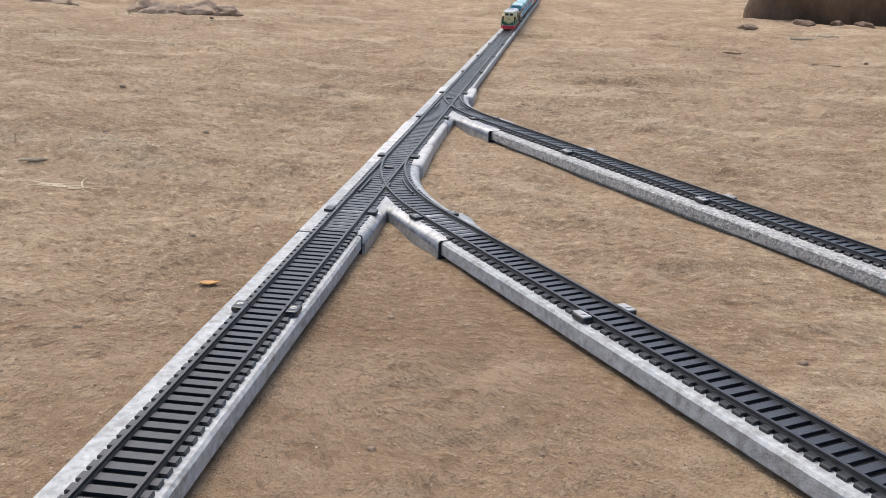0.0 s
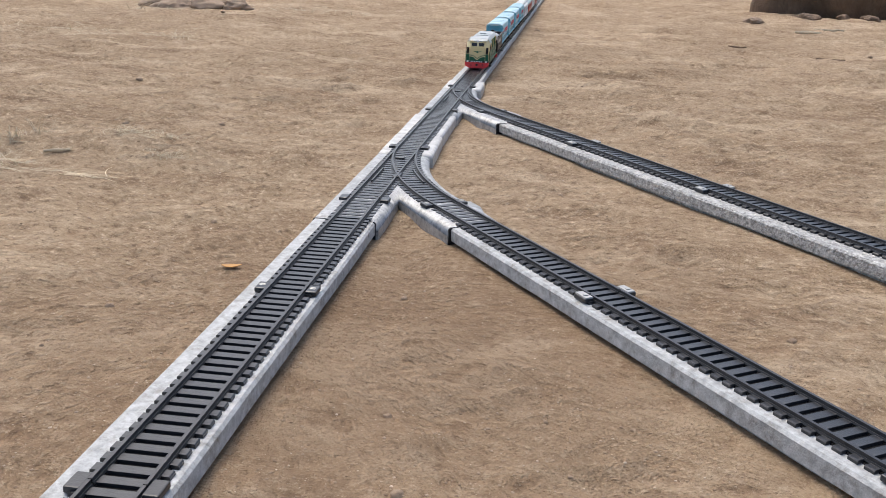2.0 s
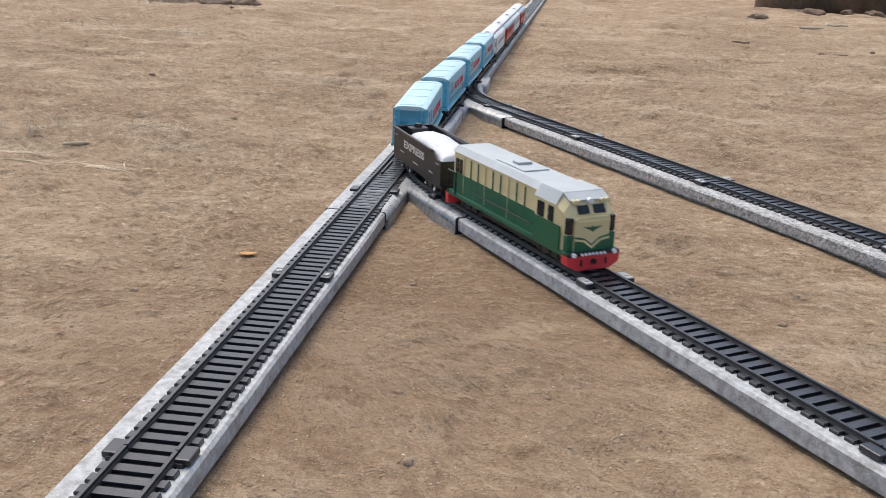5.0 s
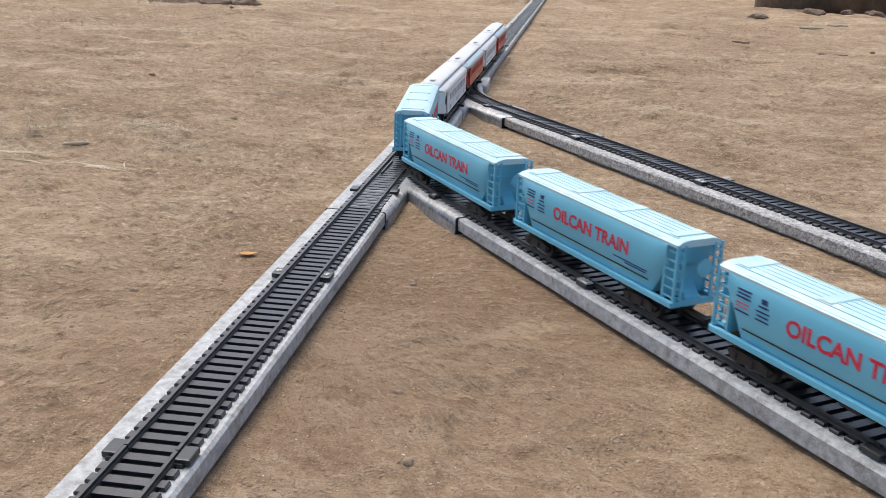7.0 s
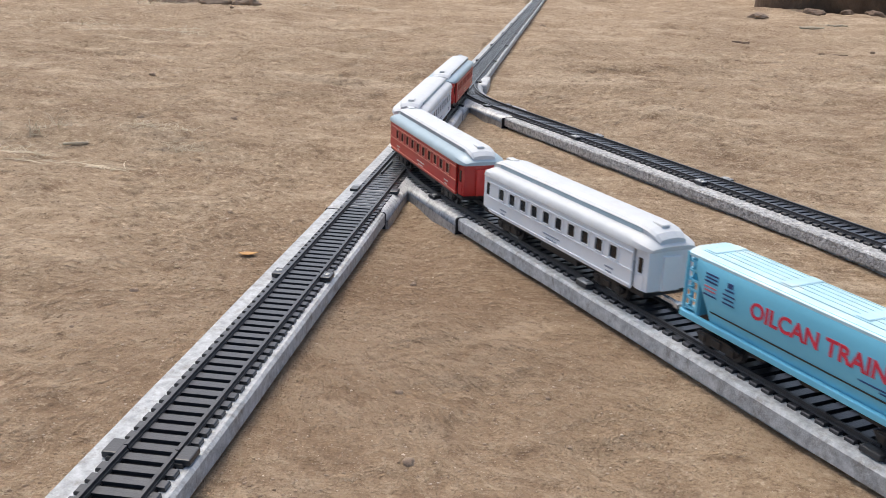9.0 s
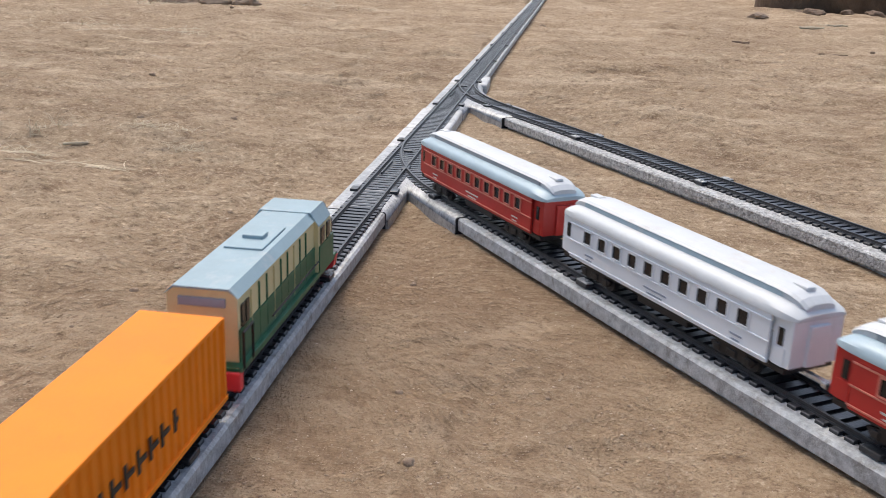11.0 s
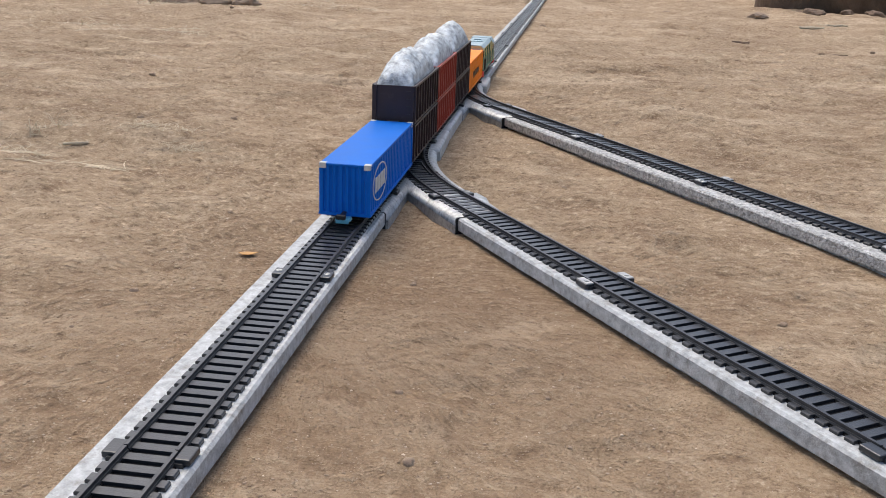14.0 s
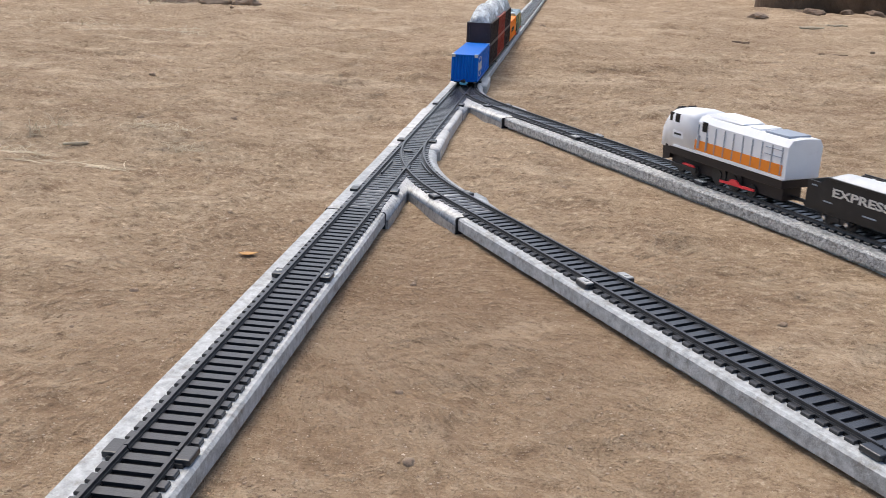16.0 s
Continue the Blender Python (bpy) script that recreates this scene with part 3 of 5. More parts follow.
def bogie(parent, x, caps=False):
    bm = bmesh.new()
    for sgn in (-1, 1):
        y = sgn * 0.0112
        prism(bm, [(-0.013, 0.0058), (-0.011, 0.0032), (-0.004, 0.0028), (0.004, 0.0028), (0.011, 0.0032), (0.013, 0.0058), (0.006, 0.0072), (-0.006, 0.0072)], y - 0.0009, y + 0.0009, "y")
        for px in (-0.0088, 0.0088):
            box(bm, px - 0.0018, px + 0.0018, y - 0.0015, y + 0.0015, 0.0026, 0.0060, 0.0004)
        box(bm, -0.0026, 0.0026, y - 0.0016, y + 0.0016, 0.0030, 0.0064, 0.0004)
    box(bm, -0.003, 0.003, -0.011, 0.011, 0.0045, 0.0075)
    ob = part("bogie", bm, BLACK, parent)
    ob.location.x = x
    for px in (-0.0088, 0.0088):
        for sgn in (-1, 1):
            shared("wheel", WHEEL_MESH, pose(px, sgn * GAUGE / 2, 0.0042, 0, 0, 0 if sgn < 0 else 180), ob)
            if caps:
                bm = bmesh.new()
                drum(bm, px, sgn * 0.0131, 0.0042, 0.0013, 0.0008, "y", 10)
                part("axle_cap", bm, CHROME, ob, "bright metal axle cap")
    return ob


def coupler(parent, x, sgn, mat=BLACK):
    bm = bmesh.new()
    box(bm, min(-sgn * 0.006, sgn * 0.010), max(-sgn * 0.006, sgn * 0.010), -0.0012, 0.0012, 0.0052, 0.0072, 0.0003)
    box(bm, sgn * 0.0090 - 0.0016, sgn * 0.0090 + 0.0016, -0.0028, 0.0028, 0.0048, 0.0076, 0.0005)
    ob = part("coupler", bm, mat, parent)
    ob.location.x = x
    return ob


def hopper_wagon():
    L, ob = 0.140, thing("hopper_wagon", "light blue covered hopper wagon with red lettering", "toy wagon", "blue hopper wagons")
    h = L / 2
    half = [(0.0112, 0.0112), (0.0122, 0.0142), (0.0131, 0.0178), (0.0137, 0.0215), (0.0140, 0.0255), (0.0140, 0.0300), (0.0136, 0.0340), (0.0128, 0.0372), (0.0118, 0.0392)]

    def ring(x, k, thin=1.0):
        """The hull's outline; k draws its foot up towards the roof at the sloped ends."""
        pts = [(y * thin, 0.0392 - (0.0392 - zz) * k) for y, zz in half]
        return [(x, y, zz) for y, zz in pts + [(-y, zz) for y, zz in pts[::-1]]]
    bm = bmesh.new()
    loft(bm, [ring(-h + 0.0075, 0.40, 0.97), ring(-h + 0.0175, 1.0), ring(-h * 0.4, 1.0), ring(h * 0.4, 1.0), ring(h - 0.0175, 1.0), ring(h - 0.0075, 0.40, 0.97)])
    bmesh.ops.recalc_face_normals(bm, faces=bm.faces)
    part("tank", bm, HOPPER_BLUE, ob, smooth=True).data.set_sharp_from_angle(angle=radians(28))
    bm = bmesh.new()
    z = 0.0388
    prism(bm, [(-0.0127, z - 0.0014), (0.0127, z - 0.0014), (0.0127, z - 0.0002), (0.0104, z + 0.0011), (0.0070, z + 0.0019), (-0.0070, z + 0.0019), (-0.0104, z + 0.0011), (-0.0127, z - 0.0002)], -h + 0.001, h - 0.001)
    roof = part("roof", bm, HOPPER_ROOF, ob, "pale dusty roof with walkway")
    for y in (-0.0088, -0.0052, -0.0018, 0.0018, 0.0052, 0.0088):
        bm = bmesh.new()
        box(bm, -h + 0.006, h - 0.006, y - 0.0003, y + 0.0003, z + 0.0006, z + (0.0022 if abs(y) < 0.008 else 0.0018))
        part("walkway_rail", bm, HOPPER_ROOF, roof)
    for x in (-h + 0.010, -0.018, 0.018, h - 0.010):
        bm = bmesh.new()
        box(bm, x - 0.0030, x + 0.0030, -0.0085, 0.0085, z + 0.0012, z + 0.0024, 0.0003)
        part("hatch", bm, HOPPER_ROOF, roof)
    for sgn in (-1, 1):
        bm = bmesh.new()
        box(bm, -h + 0.0005, h - 0.0005, sgn * 0.0128 - 0.0012, sgn * 0.0128 + 0.0012, 0.0096, 0.0124, 0.0004)
        part("sill", bm, HOPPER_BLUE, ob)
        bm = bmesh.new()
        box(bm, -h + 0.0185, h - 0.0185, sgn * 0.0131 - 0.0002, sgn * 0.0131 + 0.0003, 0.0171, 0.0177)
        part("stripe", bm, BLACK_INK, ob)
        lettering("lettering", "OILCAN TRAIN", 0.0092, RED_INK, ob, side(0.0 - sgn * 0.004, sgn * 0.01408, 0.0272), "red lettering", 0.065)
        for i, (px, pz, w, hh, mat) in enumerate(((-0.0520, 0.0335, 0.0075, 0.0007, BLUE_INK), (-0.0520, 0.0320, 0.0070, 0.0006, BLUE_INK), (-0.0520, 0.0305, 0.0075, 0.0007, BLUE_INK), (-0.0520, 0.0282, 0.0070, 0.0006, PINK_INK), (-0.0520, 0.0266, 0.0065, 0.0006, PINK_INK), (-0.0520, 0.0246, 0.0075, 0.0006, BLUE_INK), (-0.0410, 0.0325, 0.0030, 0.0020, BLUE_INK), (-0.0410, 0.0303, 0.0050, 0.0007, BLUE_INK), (-0.0410, 0.0282, 0.0070, 0.0006, BLUE_INK), (-0.0410, 0.0264, 0.0060, 0.0006, BLUE_INK), (-0.0410, 0.0246, 0.0070, 0.0006, BLUE_INK), (0.0380, 0.0212, 0.0260, 0.0005, BLUE_INK), (0.0420, 0.0200, 0.0160, 0.0005, BLUE_INK))):
            bm = bmesh.new()
            px = px if sgn < 0 else -px
            yy = sgn * float(np.interp(pz, [q[1] for q in half], [q[0] for q in half]))
            box(bm, px - w / 2, px + w / 2, yy - 0.0003, yy + 0.0003, pz - hh / 2, pz + hh / 2)
            part("marking", bm, mat, ob)
    for e in (-1, 1):
        bm = bmesh.new()
        x = e * (h - 0.0012)
        box(bm, x - 0.0011, x + 0.0011, -0.0132, 0.0132, 0.0100, 0.0126)
        for y in (-0.0122, -0.0085, 0.0085, 0.0122):
            box(bm, x - 0.0006, x + 0.0006, y - 0.0006, y + 0.0006, 0.0110, z)
        for y in (-0.0104, 0.0104):
            for k in range(6):
                zz = 0.0140 + k * 0.0042
                box(bm, x - 0.0005, x + 0.0005, y - 0.0018, y + 0.0018, zz - 0.0004, zz + 0.0004)
        part("end_ladder", bm, HOPPER_BLUE, ob)
        bm = bmesh.new()
        x3 = e * (h - 0.0095)
        box(bm, x3 - 0.0004, x3 + 0.0004, -0.0112, 0.0112, 0.0120, z - 0.0008)
        prism(bm, [(x3, 0.0120), (x3 + e * 0.0075, 0.0120), (x3 + e * 0.0075, 0.0128), (x3, 0.0200)], -0.0040, 0.0040, "y")
        part("end_sheet", bm, HOPPER_BLUE, ob)
        for y in (-0.0118, 0.0118):
            bm = bmesh.new()
            x2 = e * (h - 0.009)
            box(bm, x2 - 0.0006, x2 + 0.0006, y - 0.0006, y + 0.0006, 0.0110, z)
            for k in range(6):
                zz = 0.0140 + k * 0.0042
                box(bm, min(x, x2), max(x, x2), y - 0.0004, y + 0.0004, zz - 0.0004, zz + 0.0004)
            part("side_ladder", bm, HOPPER_BLUE, ob)
        bm = bmesh.new()
        drum(bm, e * (h - 0.0004), 0.003 * e, 0.0270, 0.0042, 0.0009, "x", 16)
        part("brake_wheel", bm, HOPPER_BLUE, ob)
        bogie(ob, e * (h - 0.024))
        coupler(ob, e * h, e)
    bm = bmesh.new()
    box(bm, -h + 0.006, h - 0.006, -0.006, 0.006, 0.0070, 0.0115)
    for x in (-0.028, 0.0, 0.028):
        prism(bm, [(x - 0.010, 0.0120), (x + 0.010, 0.0120), (x + 0.004, 0.0050), (x - 0.004, 0.0050)], -0.008, 0.008, "y")
    part("underframe", bm, BLACK, ob)
    return ob, L


def coach(mat, label, name, roof_mat, trim):
    L = 0.158
    h = L / 2
    ob = thing(name, label, "toy coach", "passenger coaches")
    z0, z1, w = 0.0094, 0.0300, 0.0136
    win = [-h + 0.0245 + i * (L - 0.049) / 9 for i in range(10)]
    for sgn in (-1, 1):
        # flank in strips round the window openings
        bm = bmesh.new()
        y = sgn * w
        a, b = min(y, y - sgn * 0.0011), max(y, y - sgn * 0.0011)
        wl, wh = 0.0196, 0.0258
        box(bm, -h + 0.010, h - 0.010, a, b, z0, wl)
        box(bm, -h + 0.010, h - 0.010, a, b, wh, z1)
        edges = [-h + 0.010] + [v for x in win for v in (x - 0.0032, x + 0.0032)] + [h - 0.010]
        for x0, x1 in zip(edges[::2], edges[1::2]):
            box(bm, x0, x1, a, b, wl - 0.0001, wh + 0.0001)
        # narrower porch ends
        for e in (-1, 1):
            yy = sgn * (w - 0.0016)
            x0, x1 = sorted((e * (h - 0.010), e * (h - 0.0004)))
            box(bm, x0, x1, min(yy, yy - sgn * 0.001), max(yy, yy - sgn * 0.001), z0 + 0.001, z1)
        part("flank", bm, mat, ob)
        bm = bmesh.new()
        for zz in (z0 + 0.0016, 0.0182, 0.0268):
            yy = sgn * (w + 0.0002)
            box(bm, -h + 0.0095, h - 0.0095, yy - 0.0003, yy + 0.0003, zz - 0.0003, zz + 0.0003)
        part("moulding", bm, trim, ob)
        for x in win:
            bm = bmesh.new()
            yy = sgn * (w + 0.0001)
            for q0, q1, r0, r1 in ((x - 0.0038, x - 0.0031, wl - 0.0004, wh + 0.0004), (x + 0.0031, x + 0.0038, wl - 0.0004, wh + 0.0004), (x - 0.0038, x + 0.0038, wl - 0.0006, wl), (x - 0.0038, x + 0.0038, wh, wh + 0.0006)):
                box(bm, q0, q1, yy - 0.0004, yy + 0.0002, r0, r1)
            part("window_frame", bm, trim if trim is not mat else mat, ob)
            bm = bmesh.new()
            yy = sgn * (w - 0.0003)
            box(bm, x - 0.0032, x + 0.0032, yy - 0.0001, yy + 0.0001, wl, wh)
            part("pane", bm, GLASS_DARK, ob)
        for e in (-1, 1):
            bm = bmesh.new()
            x, yy = e * (h - 0.0055), sgn * (w - 0.0014)
            box(bm, x - 0.0013, x + 0.0013, yy - 0.0002, yy + 0.0002, 0.0185, 0.0255)
            part("door_window", bm, GLASS_DARK, ob)
            bm = bmesh.new()
            box(bm, x - 0.0028, x + 0.0028, yy - 0.00015, yy + 0.00015, 0.0103, 0.0176)
            part("door_panel", bm, mat, ob)
        for x, ln in ((0.0, 0.016), (-0.052, 0.007), (0.052, 0.007)):
            bm = bmesh.new()
            yy = sgn * (w + 0.00015)
            box(bm, x - ln / 2, x + ln / 2, yy - 0.0001, yy + 0.0001, 0.0138, 0.0146)
            box(bm, x - ln / 3, x + ln / 3, yy - 0.0001, yy + 0.0001, 0.0118, 0.0125)
            part("marking", bm, WHITE_INK if mat is COACH_RED else PANEL_LINE, ob)
    for e in (-1, 1):
        bm = bmesh.new()
        x = e * (h - 0.0006)
        box(bm, x - 0.0006, x + 0.0006, -w + 0.0017, w - 0.0017, z0 + 0.001, z1)
        box(bm, x + e * 0.0010 - 0.001, x + e * 0.0010 + 0.001, -0.0048, 0.0048, z0 + 0.001, z1 - 0.003, 0.0003)
        part("end_wall", bm, mat, ob)
        bogie(ob, e * (h - 0.030))
        coupler(ob, e * h, e, CHROME if mat is COACH_WHITE else BLACK)
    # curved lower roof with a raised clerestory that slopes down at both ends
    def arch(x, top, wide):
        pts = []
        for i in range(13):
            a = math.pi * i / 12
            pts.append((x, wide * math.cos(a), z1 + (top - z1) * math.sin(a) ** 0.7))
        return pts + [(x, -wide, z1 - 0.0006), (x, wide, z1 - 0.0006)]
    bm = bmesh.new()
    stations = ((-h - 0.0010, 0.0016, -0.0022), (-h + 0.0015, 0.0036, -0.0006), (-h + 0.006, 0.0052, 0.0004), (-h + 0.013, 0.0060, 0.0007))
    loft(bm, [arch(x, z1 + top, w + wide) for x, top, wide in (*stations, *((-x, top, wide) for x, top, wide in stations[::-1]))])
    roof = part("roof", bm, roof_mat, ob, "dusty pale roof", smooth=True)
    roof.data.set_sharp_from_angle(angle=radians(35))

    def clere(x, top, wide):
        return [(x, wide, z1 + 0.001), (x, wide * 0.97, z1 + top - 0.0016), (x, wide * 1.05, z1 + top - 0.0012), (x, wide * 0.88, z1 + top - 0.0002), (x, wide * 0.4, z1 + top + 0.0005), (x, -wide * 0.4, z1 + top + 0.0005), (x, -wide * 0.88, z1 + top - 0.0002), (x, -wide * 1.05, z1 + top - 0.0012), (x, -wide * 0.97, z1 + top - 0.0016), (x, -wide, z1 + 0.001)]
    bm = bmesh.new()
    ends = ((-h + 0.0005, 0.0046, 0.0066), (-h + 0.0035, 0.0068, 0.0074), (-h + 0.008, 0.0082, 0.0080), (-h + 0.014, 0.0088, 0.0082))
    loft(bm, [clere(*e) for e in (*ends, *((-x, top, wide) for x, top, wide in ends[::-1]))])
    part("clerestory", bm, COACH_ROOF, roof)
    for sgn in (-1, 1):
        bm = bmesh.new()
        yy = sgn * 0.0081
        box(bm, -h + 0.012, h - 0.012, yy - 0.0003, yy + 0.0003, z1 + 0.0046, z1 + 0.0073)
        part("clerestory_band", bm, COACH_GREY if mat is COACH_RED else PALE_BLUE_ROOF, roof)
    for e in (-1, 1):
        bm = bmesh.new()
        box(bm, e * (h - 0.010) - 0.004, e * (h - 0.010) + 0.004, -0.0022, 0.0022, z1 + 0.0080, z1 + 0.0098, 0.0006)
        part("roof_vent", bm, COACH_ROOF, roof)
    bm = bmesh.new()
    box(bm, -h + 0.002, h - 0.002, -0.0118, 0.0118, 0.0074, 0.0096)
    box(bm, -0.018, 0.018, -0.009, 0.009, 0.0028, 0.0060, 0.0006)
    part("underframe", bm, BLACK, ob)
    return ob, L


def heap(bm, x0, x1, w, z0, z1, seed):
    """A lumpy load heaped lengthwise."""
    nx, na = 44, 22
    rows = []
    for i in range(nx + 1):
        u = i / nx
        x = x0 + (x1 - x0) * u
        env = max(0.0, 1 - abs(2 * u - 1) ** 3.4) ** 0.5
        row = []
        for j in range(na + 1):
            a = math.pi * j / na
            k = noise.fractal((x * 95, math.cos(a) * 1.7, seed + math.sin(a) * 1.6), 0.55, 2.1, 5) * 0.21
            hump = 1 + 0.10 * noise.noise((x * 34, seed, 0.5))
            y = w * math.cos(a) * (1 + 0.25 * k)
            row.append(bm.verts.new((x + 0.0025 * k, y, z0 + (z1 - z0) * env * hump * (math.sin(a) ** 0.75) * (1 + 0.6 * k))))
        rows.append(row)
    for r, s in zip(rows, rows[1:]):
        for j in range(na):
            bm.faces.new((r[j], r[j + 1], s[j + 1], s[j]))
    return bm


GONDOLA_TOP = 0.0598


def gondola(mat, label, seed):
    L = 0.112
    h = L / 2
    ob = thing("gondola_wagon", label, "toy wagon", "stacked gondola wagons")
    mid = 0.0325
    for k, (z0, z1) in enumerate(((0.0060, mid - 0.0008), (mid + 0.0006, GONDOLA_TOP))):
        w, t = 0.0138, 0.0010
        walls = {}
        for sgn in (-1, 1):
            bm = bmesh.new()
            y0, y1 = sorted((sgn * w, sgn * (w - t)))
            box(bm, -h, h, y0, y1, z0, z1)
            walls["side", sgn] = part("side_wall", bm, mat, ob)
            bm = bmesh.new()
            x0, x1 = sorted((sgn * h, sgn * (h - t)))
            box(bm, x0, x1, -w + t, w - t, z0, z1)
            walls["end", sgn] = part("end_wall", bm, mat, ob)
        bm = bmesh.new()
        box(bm, -h + t, h - t, -w + t, w - t, z0, z0 + 0.001)
        part("floor_plate", bm, mat, ob)
        for sgn in (-1, 1):
            bm = bmesh.new()
            yy = sgn * (w + 0.0005)
            box(bm, -h - 0.0004, h + 0.0004, yy - 0.0007, yy + 0.0007, z1 - 0.0013, z1 + 0.0003, 0.0002)
            part("top_rail", bm, mat, walls["side", sgn])
            bm = bmesh.new()
            box(bm, -h, h, yy - 0.0005, yy + 0.0005, z0 - 0.0002, z0 + 0.0012)
            part("bottom_rail", bm, mat, walls["side", sgn])
            for i in range(10):
                x = -h + 0.0012 + i * (L - 0.0024) / 9
                bm = bmesh.new()
                prism(bm, [(x - 0.0009, z0 + 0.001), (x + 0.0009, z0 + 0.001), (x + 0.0009, z1 - 0.001), (x - 0.0009, z1 - 0.001)], *sorted((sgn * w, sgn * (w + 0.0013))), "y")
                part("rib", bm, mat, walls["side", sgn])
            for x, zz, ln in ((-0.038, 0.62, 0.008), (0.036, 0.6, 0.006), (0.0, 0.55, 0.007)):
                bm = bmesh.new()
                zc = z0 + (z1 - z0) * zz
                box(bm, x - ln / 2, x + ln / 2, sgn * w - 0.0002, sgn * w + 0.0002, zc + 0.001, zc + 0.0030)
                box(bm, x - ln / 2, x + ln / 3, sgn * w - 0.0002, sgn * w + 0.0002, zc - 0.0022, zc - 0.0004)
                part("marking", bm, FADED_INK, walls["side", sgn], "faded marking bars")
        for e in (-1, 1):
            x = e * (h + 0.0005)
            for y in (-w + 0.001, w - 0.001):
                bm = bmesh.new()
                box(bm, x - 0.0007, x + 0.0007, y - 0.0010, y + 0.0010, z0, z1)
                part("end_post", bm, mat, walls["end", e])
            for q in (0.25, 0.45, 0.65, 0.85):
                bm = bmesh.new()
                zz = z0 + (z1 - z0) * q
                box(bm, e * (h + 0.0006) - 0.0004, e * (h + 0.0006) + 0.0004, -w + 0.0012, -w + 0.0052, zz - 0.0004, zz + 0.0004)
                part("grab_iron", bm, mat, walls["end", e])
            bm = bmesh.new()
            box(bm, e * (h + 0.002) - 0.002, e * (h + 0.002) + 0.002, -0.004, 0.004, z0 + 0.0005, z0 + 0.0020, 0.0004)
            part("end_step", bm, mat, walls["end", e])
    bm = bmesh.new()
    heap(bm, -h + 0.0020, h - 0.0035, 0.0126, GONDOLA_TOP - 0.0032, GONDOLA_TOP + 0.0195, seed)
    part("load", bm, GRAVEL, ob, "heaped grey and white crumpled load", smooth=True)
    bm = bmesh.new()
    box(bm, -h + 0.002, h - 0.002, -0.008, 0.008, 0.0050, 0.0066)
    part("underframe", bm, BLACK, ob)
    for e in (-1, 1):
        bogie(ob, e * (h - 0.020))
        coupler(ob, e * h, e)
    return ob, L


